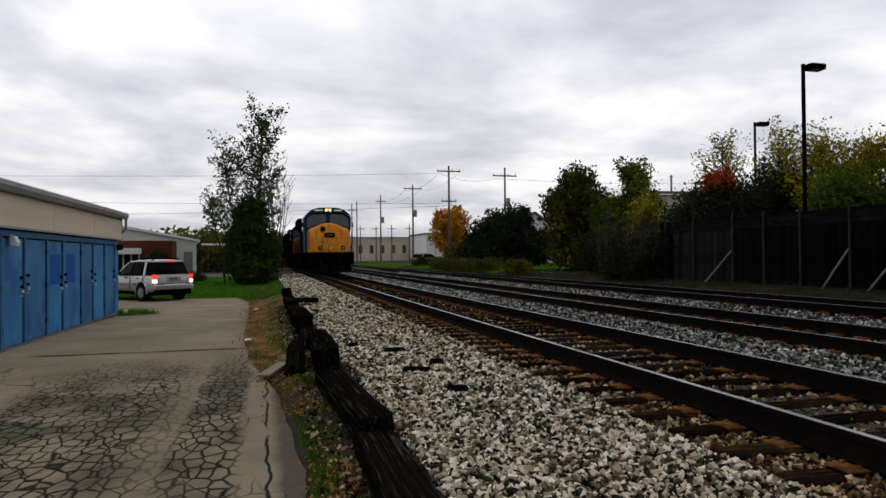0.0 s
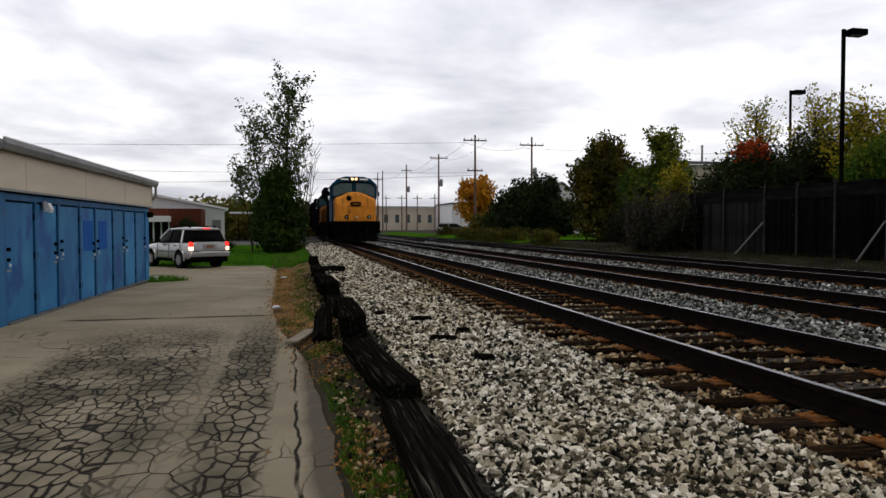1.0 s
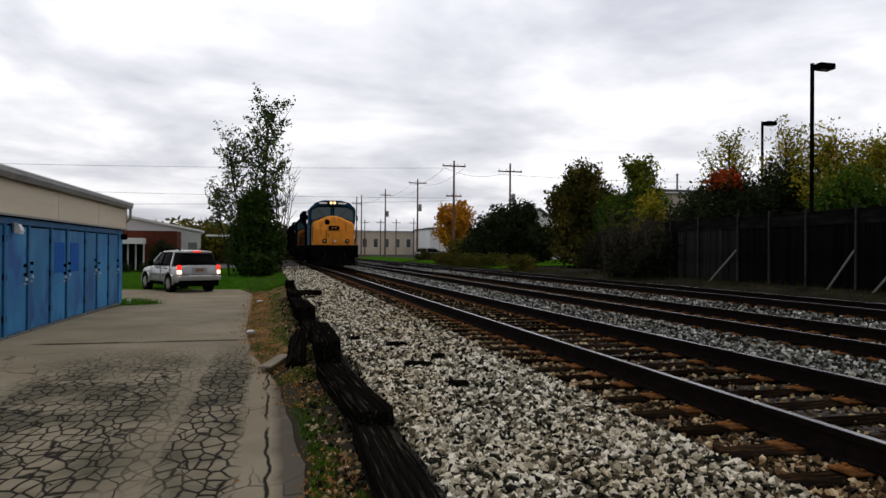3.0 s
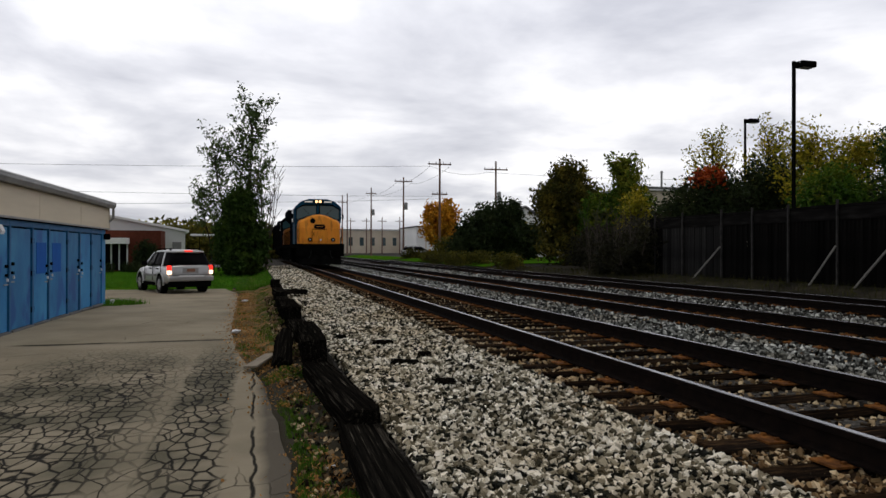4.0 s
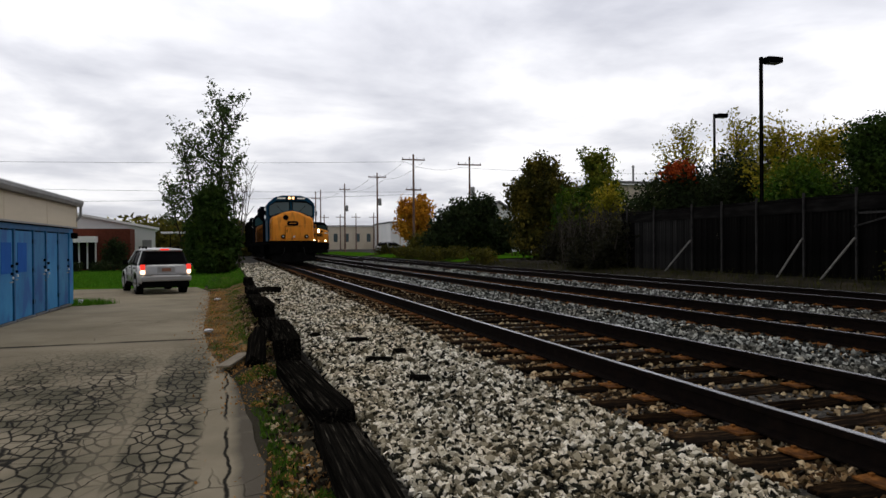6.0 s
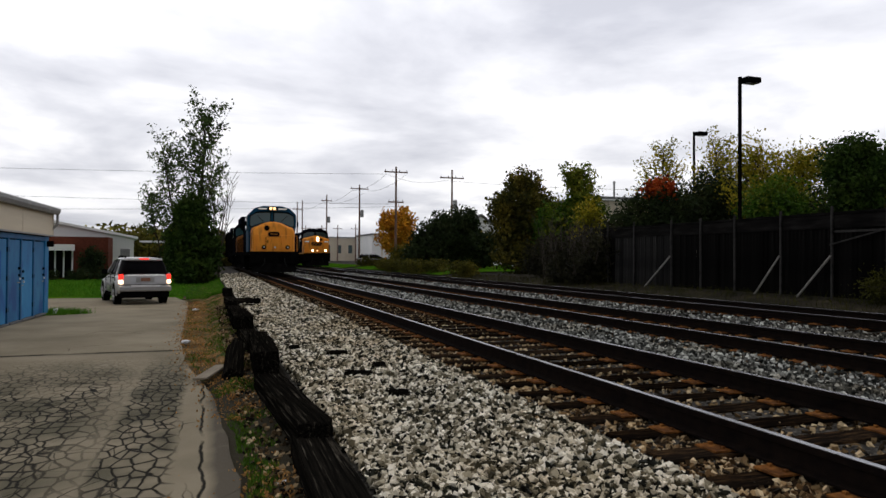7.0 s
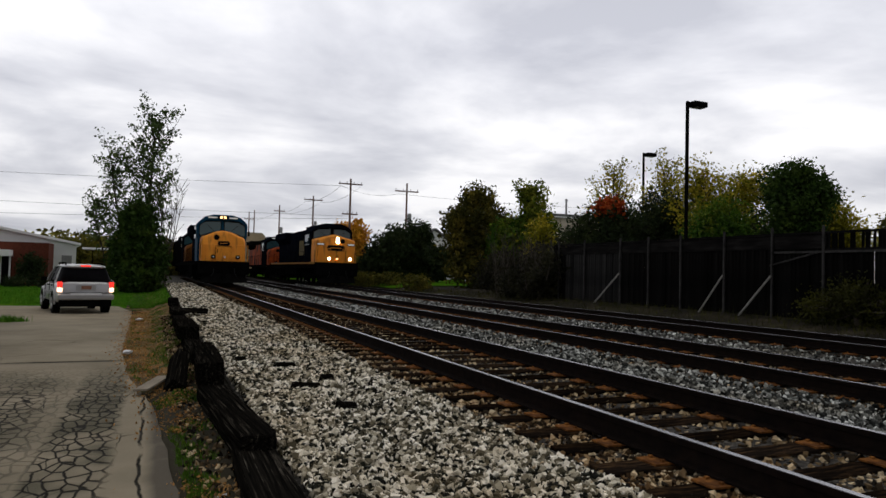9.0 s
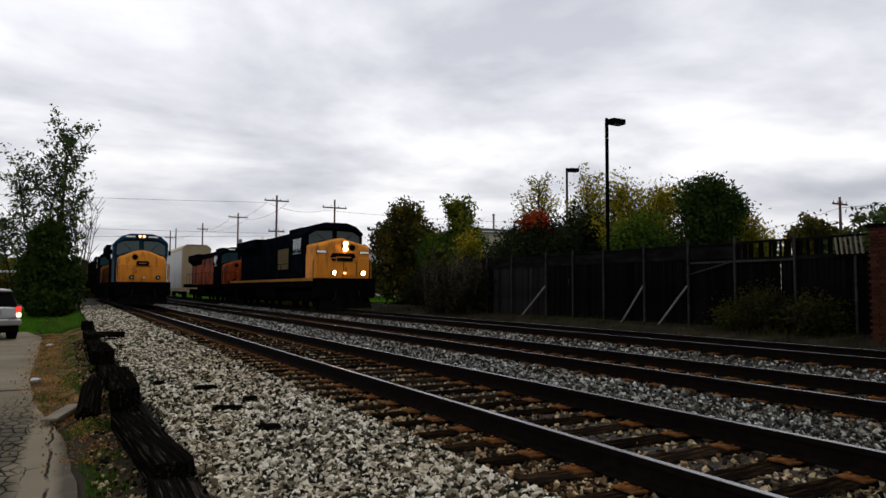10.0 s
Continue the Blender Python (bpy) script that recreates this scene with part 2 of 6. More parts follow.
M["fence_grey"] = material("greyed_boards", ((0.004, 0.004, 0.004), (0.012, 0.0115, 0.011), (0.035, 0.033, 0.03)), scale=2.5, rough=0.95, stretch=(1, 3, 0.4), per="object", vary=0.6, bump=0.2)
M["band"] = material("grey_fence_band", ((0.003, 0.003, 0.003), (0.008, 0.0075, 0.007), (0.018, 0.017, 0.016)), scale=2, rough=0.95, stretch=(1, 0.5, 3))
M["post"] = material("galvanised_post", ((0.014, 0.0135, 0.013), (0.05, 0.047, 0.044)), scale=4, rough=0.8)
M["brace"] = material("weathered_brace", ((0.16, 0.15, 0.135), (0.34, 0.32, 0.29)), scale=4, rough=0.9, stretch=(4, 4, 0.5))
M["pole_wood"] = material("pole_wood", ((0.13, 0.075, 0.055), (0.22, 0.14, 0.11)), scale=2, rough=0.95, stretch=(3, 3, 0.3))
M["bark"] = material("bark", ((0.025, 0.02, 0.016), (0.06, 0.05, 0.04)), scale=6, rough=1.0, stretch=(3, 3, 0.5), bump=0.5)
M["wire"] = material("wire", ((0.04, 0.04, 0.042), (0.06, 0.06, 0.06)), rough=0.8)
M["plank"] = material("grey_plank", ((0.19, 0.155, 0.115), (0.3, 0.26, 0.2)), scale=4, rough=0.9, stretch=(4, 0.6, 4))
M["litter"] = material("white_litter", ((0.6, 0.6, 0.62), (0.75, 0.75, 0.75)), scale=20, rough=0.7)


def leaf_material(name, *colours, vary=0.45):
    mat = material(name, colours, scale=0.9, rough=0.7, per="island", vary=vary)
    nt = mat.node_tree
    bsdf, out = nt.nodes["Principled BSDF"], [n for n in nt.nodes if n.type == "OUTPUT_MATERIAL"][0]
    thin, mx = nt.nodes.new("ShaderNodeBsdfTranslucent"), nt.nodes.new("ShaderNodeMixShader")
    nt.links.new(bsdf.inputs["Base Color"].links[0].from_socket, thin.inputs["Color"])
    mx.inputs[0].default_value = 0.3
    nt.links.new(bsdf.outputs[0], mx.inputs[1])
    nt.links.new(thin.outputs[0], mx.inputs[2])
    nt.links.new(mx.outputs[0], out.inputs["Surface"])
    return mat


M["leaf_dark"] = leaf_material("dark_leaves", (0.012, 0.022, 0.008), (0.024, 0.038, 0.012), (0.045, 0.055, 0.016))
M["leaf_green"] = leaf_material("green_leaves", (0.016, 0.045, 0.003), (0.045, 0.1, 0.007), (0.18, 0.2, 0.014))
M["leaf_grey"] = leaf_material("greygreen_leaves", (0.025, 0.045, 0.014), (0.055, 0.09, 0.024), (0.14, 0.17, 0.06))
M["leaf_yellow"] = leaf_material("yellowing_leaves", (0.05, 0.08, 0.005), (0.24, 0.22, 0.012), (0.56, 0.42, 0.035))
M["leaf_orange"] = leaf_material("orange_leaves", (0.3, 0.11, 0.01), (0.52, 0.24, 0.018), (0.7, 0.4, 0.04))
M["leaf_red"] = leaf_material("red_leaves", (0.16, 0.02, 0.006), (0.36, 0.06, 0.01), (0.45, 0.11, 0.015))
M["fallen"] = leaf_material("fallen_leaves", (0.2, 0.09, 0.025), (0.4, 0.2, 0.06), (0.5, 0.31, 0.11))
M["twig"] = material("bare_twigs", ((0.06, 0.05, 0.042), (0.1, 0.085, 0.07)), scale=3, rough=1.0)


# ---- mesh helpers ----
def box(bm, x0, y0, z0, x1, y1, z1, bevel=0.0, m=None):
    v = bmesh.ops.create_cube(bm, size=1.0)["verts"]
    bmesh.ops.scale(bm, vec=(abs(x1 - x0), abs(y1 - y0), abs(z1 - z0)), verts=v)
    bmesh.ops.translate(bm, vec=((x0 + x1) / 2, (y0 + y1) / 2, (z0 + z1) / 2), verts=v)
    if bevel:
        ed = list({e for q in v for e in q.link_edges})
        r = bmesh.ops.bevel(bm, geom=ed, offset=bevel, segments=2, affect="EDGES", profile=0.6)
        v = list({q for f in r["faces"] for q in f.verts} | {q for q in v if q.is_valid})
    if m is not None:
        bmesh.ops.transform(bm, matrix=m, verts=v)
    return v


def tube(bm, a, b, r0, r1=None, seg=8):
    a, b = Vector(a), Vector(b)
    d = b - a
    m = Matrix.Translation((a + b) / 2) @ d.to_track_quat("Z", "Y").to_matrix().to_4x4()
    return bmesh.ops.create_cone(bm, cap_ends=True, segments=seg, radius1=r0, radius2=r0 if r1 is None else r1, depth=d.length, matrix=m)["verts"]


def prism(bm, outline, axis, a, b):
    """Extrudes an outline (pairs) along axis x or y from a to b."""
    def at(p, k):
        return (k, p[0], p[1]) if axis == "x" else (p[0], k, p[1])
    va, vb = [bm.verts.new(at(p, a)) for p in outline], [bm.verts.new(at(p, b)) for p in outline]
    n = len(outline)
    faces = [bm.faces.new(va), bm.faces.new(vb[::-1])]
    for k in range(n):
        faces.append(bm.faces.new((va[k], vb[k], vb[(k + 1) % n], va[(k + 1) % n])))
    bmesh.ops.recalc_face_normals(bm, faces=faces)
    return va + vb


def mesh_of(bm, name, mat, smooth=False):
    me = bpy.data.meshes.new(name)
    bm.to_mesh(me)
    bm.free()
    me.materials.append(mat)
    if smooth:
        me.polygons.foreach_set("use_smooth", [True] * len(me.polygons))
    return me


def part(name, bm, mat, parent=None, label="", smooth=False):
    ob = new(name, mesh_of(bm, name, mat, smooth))
    ob.parent = parent
    if label:
        tagged(ob, label)
    return ob


def boxes(name, rows, mat, parent, label="", bevel=0.0):
    bm = bmesh.new()
    for r in rows:
        box(bm, *r, bevel=bevel)
    return part(name, bm, mat, parent, label)


def share(name, data, parent, m):
    ob = new(name, data)
    ob.parent = parent
    ob.matrix_local = m
    return ob


def sheet(name, verts, faces, mat, smooth=False):
    me = bpy.data.meshes.new(name)
    me.from_pydata(verts, [], faces)
    me.materials.append(mat)
    if smooth:
        me.polygons.foreach_set("use_smooth", [True] * len(me.polygons))
    return new(name, me)


rng = np.random.default_rng(7)


# ---- ground, ballast, pavement ----
PROFILE = ((-400, -0.3), (-60, -0.1), (-30, -0.06), (0.1, -0.06), (0.2, 0.0), (0.55, 0.03), (0.95, 0.2), (1.7, 0.19), (2.5, 0.26), (5.6, 0.26), (6.0, 0.24),
           (6.6, 0.22), (9.4, 0.22), (10.3, 0.2), (10.9, 0.24), (13.7, 0.24), (14.6, 0.2), (15.6, 0.32), (17.0, 0.5), (24, 0.6), (60, 0.7), (400, 0.5))


def fall(x, y):
    """The drive and the lawn lie a little lower beyond about 24 m."""
    f = min(1.0, max(0.0, (y - 14) / 12))
    return -0.13 * f * f * (3 - 2 * f) * min(1.0, max(0.0, (0.6 - x) / 0.7))


def ground_z(x, y=0.0):
    return float(np.interp(x, [p[0] for p in PROFILE], [p[1] for p in PROFILE])) + fall(x, y)


def strip(name, xs, ys, lift, mat, rough=0.0):
    verts = [(x, y, ground_z(x, y) + lift + rough * noise.noise(Vector((x * 1.3, y * 1.3, 3.0)))) for y in ys for x in xs]
    n = len(xs)
    faces = [(j * n + i, j * n + i + 1, (j + 1) * n + i + 1, (j + 1) * n + i) for j in range(len(ys) - 1) for i in range(n - 1)]
    return sheet(name, verts, faces, mat, True)


XS = sorted({p[0] for p in PROFILE} | {-2500, 2500, -15, -5, 20, 30, 100})
ground = strip("ground", XS, [-300, -60, -20, 0, 14, 16, 18, 20, 22, 24, 26, 28, 40, 60, 100, 200, 500, 3000], 0.0, M["dirt"])
tagged(ground, "dark bare soil with weeds along the railway", "ground", kind="structure")
bx = [0.88, 1.1, 1.4, 1.7, 2.0, 2.5, 3.0, 3.6, 4.2, 5.0, 5.6, 6.0, 6.6, 7.2, 8.0, 8.8, 9.4, 10.3, 10.9, 11.6, 12.4, 13.0, 13.7, 14.3]
by = [-60, -45, -30, -20] + [-12 + 0.5 * k for k in range(100)] + [38, 45, 60, 80, 120, 200, 320]
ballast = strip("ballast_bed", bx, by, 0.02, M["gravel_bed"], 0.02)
tagged(ballast, "crushed stone ballast under the railway tracks, dark for the shade between stones", "ballast", kind="structure")


def asphalt_material():
    mat = material("cracked_asphalt", ((0.188, 0.16, 0.11), (0.254, 0.216, 0.151), (0.32, 0.275, 0.198)), scale=0.55, rough=0.9, bump=0.3, bump_scale=160, detail=10.0, spec=0.12)
    nt = mat.node_tree
    N, L = nt.nodes.new, nt.links.new
    bsdf = nt.nodes["Principled BSDF"]
    base = bsdf.inputs["Base Color"].links[0].from_socket
    tc = N("ShaderNodeTexCoord")
    warp, add = N("ShaderNodeTexNoise"), N("ShaderNodeVectorMath")
    warp.inputs["Scale"].default_value, warp.inputs["Detail"].default_value = 2.5, 4.0
    sc = N("ShaderNodeVectorMath")
    sc.operation = "SCALE"
    sc.inputs["Scale"].default_value = 0.12
    L(tc.outputs["Object"], warp.inputs["Vector"])
    L(warp.outputs["Color"], sc.inputs[0])
    L(tc.outputs["Object"], add.inputs[0])
    L(sc.outputs[0], add.inputs[1])

    def cracks(scale, width, long=1.0, even=1.0):
        vo, mr, mp = N("ShaderNodeTexVoronoi"), N("ShaderNodeMapRange"), N("ShaderNodeMapping")
        mp.inputs["Scale"].default_value = (1, long, 1)
        mp.inputs["Rotation"].default_value = (0, 0, 0.12)
        vo.feature = "DISTANCE_TO_EDGE"
        vo.inputs["Scale"].default_value = scale
        vo.inputs["Randomness"].default_value = even
        L(add.outputs[0], mp.inputs[0])
        L(mp.outputs[0], vo.inputs["Vector"])
        mr.inputs["From Min"].default_value, mr.inputs["From Max"].default_value = width, width * 0.35
        L(vo.outputs["Distance"], mr.inputs["Value"])
        return mr.outputs[0]

    def area(scale, lo, hi, shift):
        no, mr, mp = N("ShaderNodeTexNoise"), N("ShaderNodeMapRange"), N("ShaderNodeMapping")
        mp.inputs["Location"].default_value = shift
        L(tc.outputs["Object"], mp.inputs[0])
        no.inputs["Scale"].default_value, no.inputs["Detail"].default_value = scale, 3.0
        L(mp.outputs[0], no.inputs["Vector"])
        mr.inputs["From Min"].default_value, mr.inputs["From Max"].default_value = lo, hi
        L(no.outputs[0], mr.inputs["Value"])
        return mr.outputs[0]

    def times(a, b):
        m = N("ShaderNodeMath")
        m.operation = "MULTIPLY"
        m.use_clamp = True
        L(a, m.inputs[0])
        L(b, m.inputs[1])
        return m.outputs[0]

    def most(a, b):
        m = N("ShaderNodeMath")
        m.operation = "MAXIMUM"
        L(a, m.inputs[0])
        L(b, m.inputs[1])
        return m.outputs[0]

    def band(axis, centre, half, soft):
        m, q, mr = N("ShaderNodeMath"), N("ShaderNodeMath"), N("ShaderNodeMapRange")
        m.inputs[1].default_value = -centre
        q.operation = "ABSOLUTE"
        L(sep.outputs[axis], m.inputs[0])
        L(m.outputs[0], q.inputs[0])
        mr.inputs["From Min"].default_value, mr.inputs["From Max"].default_value = half + soft, half
        L(q.outputs[0], mr.inputs["Value"])
        return mr.outputs[0]

    # two worn wheel tracks on the stretch below about 8 m
    sep, near = N("ShaderNodeSeparateXYZ"), N("ShaderNodeMapRange")
    L(add.outputs[0], sep.inputs[0])
    near.inputs["From Min"].default_value, near.inputs["From Max"].default_value = 10.4, 7.4
    L(sep.outputs["Y"], near.inputs["Value"])
    tracks = most(band("X", -1.8, 0.62, 0.5), band("X", -0.48, 0.22, 0.1))
    worn = times(times(area(0.9, 0.24, 0.4, (3.6, 1, 0)), near.outputs[0]), tracks)
    small = times(cracks(8.8, 0.1, 0.5, 0.82), worn)
    wide = times(times(cracks(2.6, 0.014, 0.6), near.outputs[0]), area(0.7, 0.44, 0.56, (2, 5, 0)))
    cross = times(times(band("Y", 10.75, 0.03, 0.09), band("X", -2.0, 1.5, 0.3)), area(1.2, 0.3, 0.45, (5, 2, 0)))
    far_cracks = times(cracks(0.75, 0.012), area(0.3, 0.56, 0.64, (9, 4, 0)))
    large = most(most(wide, cross), far_cracks)
    # one long crack beside the right edge
    off, ab, line = N("ShaderNodeMath"), N("ShaderNodeMath"), N("ShaderNodeMapRange")
    off.inputs[1].default_value = -0.02
    ab.operation = "ABSOLUTE"
    L(sep.outputs["X"], off.inputs[0])
    L(off.outputs[0], ab.inputs[0])
    line.inputs["From Min"].default_value, line.inputs["From Max"].default_value = 0.016, 0.006
    L(ab.outputs[0], line.inputs["Value"])
    edge_crack = times(times(line.outputs[0], near.outputs[0]), area(1.6, 0.36, 0.5, (7, 3, 0)))
    lm = N("ShaderNodeMath")
    lm.operation = "MAXIMUM"
    L(large, lm.inputs[0])
    L(edge_crack, lm.inputs[1])
    large = lm.outputs[0]
    both = N("ShaderNodeMath")
    both.operation = "MAXIMUM"
    L(small, both.inputs[0])
    L(large, both.inputs[1])
    stain = N("ShaderNodeMix")
    stain.data_type = "RGBA"
    half = N("ShaderNodeMath")
    half.operation = "MULTIPLY"
    half.inputs[1].default_value = 0.75
    L(times(worn, area(1.0, 0.4, 0.56, (1, 7, 0))), half.inputs[0])
    L(half.outputs[0], stain.inputs["Factor"])
    L(base, stain.inputs["A"])
    stain.inputs["B"].default_value = (0.06, 0.058, 0.036, 1)
    mx = N("ShaderNodeMix")
    mx.data_type = "RGBA"
    brim, dirty, part_way = N("ShaderNodeMapRange"), N("ShaderNodeMix"), N("ShaderNodeMath")
    brim.inputs["From Min"].default_value, brim.inputs["From Max"].default_value = 0.05, 0.14
    L(sep.outputs["X"], brim.inputs["Value"])
    part_way.operation = "MULTIPLY"
    part_way.inputs[1].default_value = 0.9
    L(times(brim.outputs[0], area(3.5, -0.05, 0.42, (4, 2, 0))), part_way.inputs[0])
    dirty.data_type = "RGBA"
    L(part_way.outputs[0], dirty.inputs["Factor"])
    L(stain.outputs["Result"], dirty.inputs["A"])
    dirty.inputs["B"].default_value = (0.08, 0.068, 0.052, 1)
    L(both.outputs[0], mx.inputs["Factor"])
    L(dirty.outputs["Result"], mx.inputs["A"])
    mx.inputs["B"].default_value = (0.014, 0.012, 0.008, 1)
    L(mx.outputs["Result"], bsdf.inputs["Base Color"])
    bump = [n for n in nt.nodes if n.type == "BUMP"][0]
    b2 = N("ShaderNodeBump")
    b2.invert = True
    b2.inputs["Strength"].default_value, b2.inputs["Distance"].default_value = 0.8, 0.03
    L(both.outputs[0], b2.inputs["Height"])
    L(bump.outputs[0], b2.inputs["Normal"])
    L(b2.outputs[0], bsdf.inputs["Normal"])
    return mat


M["asphalt"] = asphalt_material()


def asphalt_edge(y):
    return float(np.interp(y, (-12, 2.9, 4.3, 6.4, 9, 12, 18, 25.6, 29), (0.25, 0.2, 0.17, 0.08, -0.26, -0.46, -0.5, -0.62, -1.2))) + 0.035 * noise.noise(Vector((0, y * 1.7, 0))) + 0.02 * noise.noise(Vector((3, y * 6.0, 0)))


def make_asphalt():
    ys = [-60, -50, -40, -30, -20] + [-12 + 0.25 * k for k in range(165)]
    verts, faces = [], []
    for y in ys:
        xr = asphalt_edge(y)
        for x in (-45, -20, -8, -4, -2, xr - 0.45, xr - 0.25, xr, xr + 0.02):
            yy = y + (0.08 * (-x) * (y - 20) / 10 if y > 20 and x > -8 else (0.064 * 10 * (y - 20) / 10 if y > 20 else 0))
            z = fall(min(x, -0.2), yy)
            if x > xr - 0.3:
                z = max(z, ground_z(x, yy) + 0.052)
            verts.append((x, yy, z if x <= xr else z - 0.12))
    n = 9
    for j in range(len(ys) - 1):
        for i in range(n - 1):
            faces.append((j * n + i, j * n + i + 1, (j + 1) * n + i + 1, (j + 1) * n + i))
    return tagged(sheet("pavement", verts, faces, M["asphalt"]), "cracked worn grey asphalt drive with dark alligator cracks", "driveway", kind="structure")


make_asphalt()
lawn_y = [27.6, 29, 31, 34, 40, 50, 60, 66]
M["verge"] = material("verge_soil", ((0.04, 0.03, 0.014), (0.16, 0.1, 0.038), (0.3, 0.17, 0.06)), scale=1.7, rough=1.0, bump=0.8, bump_scale=40, spots=(1.6, 0.52, 0.66, (0.04, 0.055, 0.012)))
def sandy_verge(mat):
    nt = mat.node_tree
    N, L = nt.nodes.new, nt.links.new
    bsdf = nt.nodes["Principled BSDF"]
    base = bsdf.inputs["Base Color"].links[0].from_socket
    tc, sep, no, add, mr, mx = N("ShaderNodeTexCoord"), N("ShaderNodeSeparateXYZ"), N("ShaderNodeTexNoise"), N("ShaderNodeMath"), N("ShaderNodeMapRange"), N("ShaderNodeMix")
    no.inputs["Scale"].default_value, no.inputs["Detail"].default_value = 1.6, 5.0
    add.operation = "MULTIPLY_ADD"
    add.inputs[1].default_value = 9.0
    L(tc.outputs["Object"], sep.inputs[0])
    L(tc.outputs["Object"], no.inputs["Vector"])
    L(no.outputs[0], add.inputs[0])
    L(sep.outputs["Y"], add.inputs[2])
    mr.inputs["From Min"].default_value, mr.inputs["From Max"].default_value = 11.5, 14.0
    L(add.outputs[0], mr.inputs["Value"])
    mx.data_type = "RGBA"
    mx.inputs["A"].default_value = (0.035, 0.03, 0.018, 1)
    L(mr.outputs[0], mx.inputs["Factor"])
    L(base, mx.inputs["B"])
    L(mx.outputs["Result"], bsdf.inputs["Base Color"])


sandy_verge(M["verge"])
verge_soil = strip("verge", [-1.6, -0.9, -0.4, 0.0, 0.1, 0.2, 0.35, 0.5, 0.62], [-60, -40, -25, -12] + [-6 + 0.25 * k for k in range(240)], 0.03, M["verge"], 0.014)
tagged(verge_soil, "brown leaf-strewn soil strip beside the drive", "verge", kind="structure")
lawn = strip("lawn", [-60, -30, -12, -6, -3, -1.6, -0.9], lawn_y, 0.055, M["lawn"])
tagged(lawn, "bright green mown lawn beyond the drive", "lawn", kind="structure")
road = strip("far_road", [-90, -30, -6, 0.0], [66, 69, 78, 82], 0.07, M["roof"])
tagged(road, "grey side street beyond the lawn", "road", kind="structure")
rlawn = strip("far_lawn", [15.5, 17, 20, 26, 34, 44], [44, 50, 56, 62, 75], 0.08, M["lawn"])
tagged(rlawn, "green grass patch behind the tracks", "lawn", kind="structure")


line_grass = strip("far_lawn", [14.6, 15.5, 17, 19], [78, 84, 92, 104, 120], 0.09, M["lawn"])
tagged(line_grass, "small green grass strip beside the far tracks", "lawn", kind="structure")


# ---- stones ----
def stones(name, count, place, size, mat, label):
    """Crushed stones as one mesh of small irregular lumps."""
    bm = bmesh.new()
    bmesh.ops.create_cube(bm, size=1.7)
    bmesh.ops.triangulate(bm, faces=bm.faces)
    bv = np.array([v.co[:] for v in bm.verts])
    bf = np.array([[v.index for v in f.verts] for f in bm.faces])
    bm.free()
    pts = place(count)
    n = len(pts)
    v = np.repeat(bv[None], n, 0) * rng.uniform(0.55, 1.2, (n, len(bv), 1)) + rng.uniform(-0.22, 0.22, (n, len(bv), 3))
    v *= rng.uniform(0.65, 1.3, (n, 1, 3)) * (1, 1, 0.7)
    q = rng.normal(size=(n, 4))
    q /= np.linalg.norm(q, axis=1, keepdims=True)
    w, x, y, z = q.T
    R = np.stack([np.stack([1 - 2 * (y * y + z * z), 2 * (x * y - z * w), 2 * (x * z + y * w)], -1),
                  np.stack([2 * (x * y + z * w), 1 - 2 * (x * x + z * z), 2 * (y * z - x * w)], -1),
                  np.stack([2 * (x * z - y * w), 2 * (y * z + x * w), 1 - 2 * (x * x + y * y)], -1)], 1)
    v = np.einsum("nij,nkj->nki", R, v)
    s = rng.uniform(0.6, 1.4, (n, 1, 1)) * (size(pts) if callable(size) else size)
    v = v * s + pts[:, None, :]
    f = bf[None] + (np.arange(n) * len(bv))[:, None, None]
    me = bpy.data.meshes.new(name)
    me.from_pydata(v.reshape(-1, 3).tolist(), [], f.reshape(-1, 3).tolist())
    me.materials.append(mat)
    return tagged(new(name, me), label, "gravel", kind="stuff")


def ground_zs(x):
    return np.interp(x, [p[0] for p in PROFILE], [p[1] for p in PROFILE])


def shoulder(n):
    # denser close by
    y = 0.6 + 52 * rng.random(n) ** 2.1
    x = 0.92 + rng.random(n) ** 1.1 * 1.75
    return np.stack([x, y, ground_zs(x) + 0.03 + rng.uniform(-0.012, 0.022, n)], 1)


def between(n):
    y = 0.5 + 55 * rng.random(n) ** 1.6
    x = np.where(rng.random(n) < 0.6, rng.uniform(5.35, 7.1, n), rng.uniform(9.1, 11.3, n))
    return np.stack([x, y, ground_zs(x) + 0.03 + rng.uniform(-0.012, 0.025, n)], 1)


def cribs(n):
    y = 0.8 + 30 * rng.random(n) ** 1.5
    x = np.where(rng.random(n) < 0.62, rng.uniform(2.8, 5.3, n), rng.uniform(6.8, 9.3, n))
    pts = np.stack([x, y, ground_zs(x) + 0.018 + rng.uniform(-0.015, 0.015, n)], 1)
    open_bed = np.abs((y / 0.52) % 1.0 - 0.5) < rng.uniform(0.2, 0.36, len(y))
    return pts[open_bed]


def tie_ends(n):
    y = 0.6 + 44 * rng.random(n) ** 1.7
    x = 2.25 + rng.random(n) ** 0.7 * 1.0
    x = np.where(rng.random(n) < 0.3, x + 4.15, x)
    free = (np.abs((y / 0.52) % 1.0 - 0.5) < 0.3) | (x < 2.72) | ((x > 6.3) & (x < 6.7))
    return np.stack([x, y, ground_zs(x) + 0.016 + rng.uniform(-0.012, 0.012, n)], 1)[free]


stones("ballast_stones", 66000, shoulder, lambda p: (0.018 + 0.0008 * p[:, 1])[:, None, None], M["stone"], "loose pale grey crushed ballast stones beside the track")
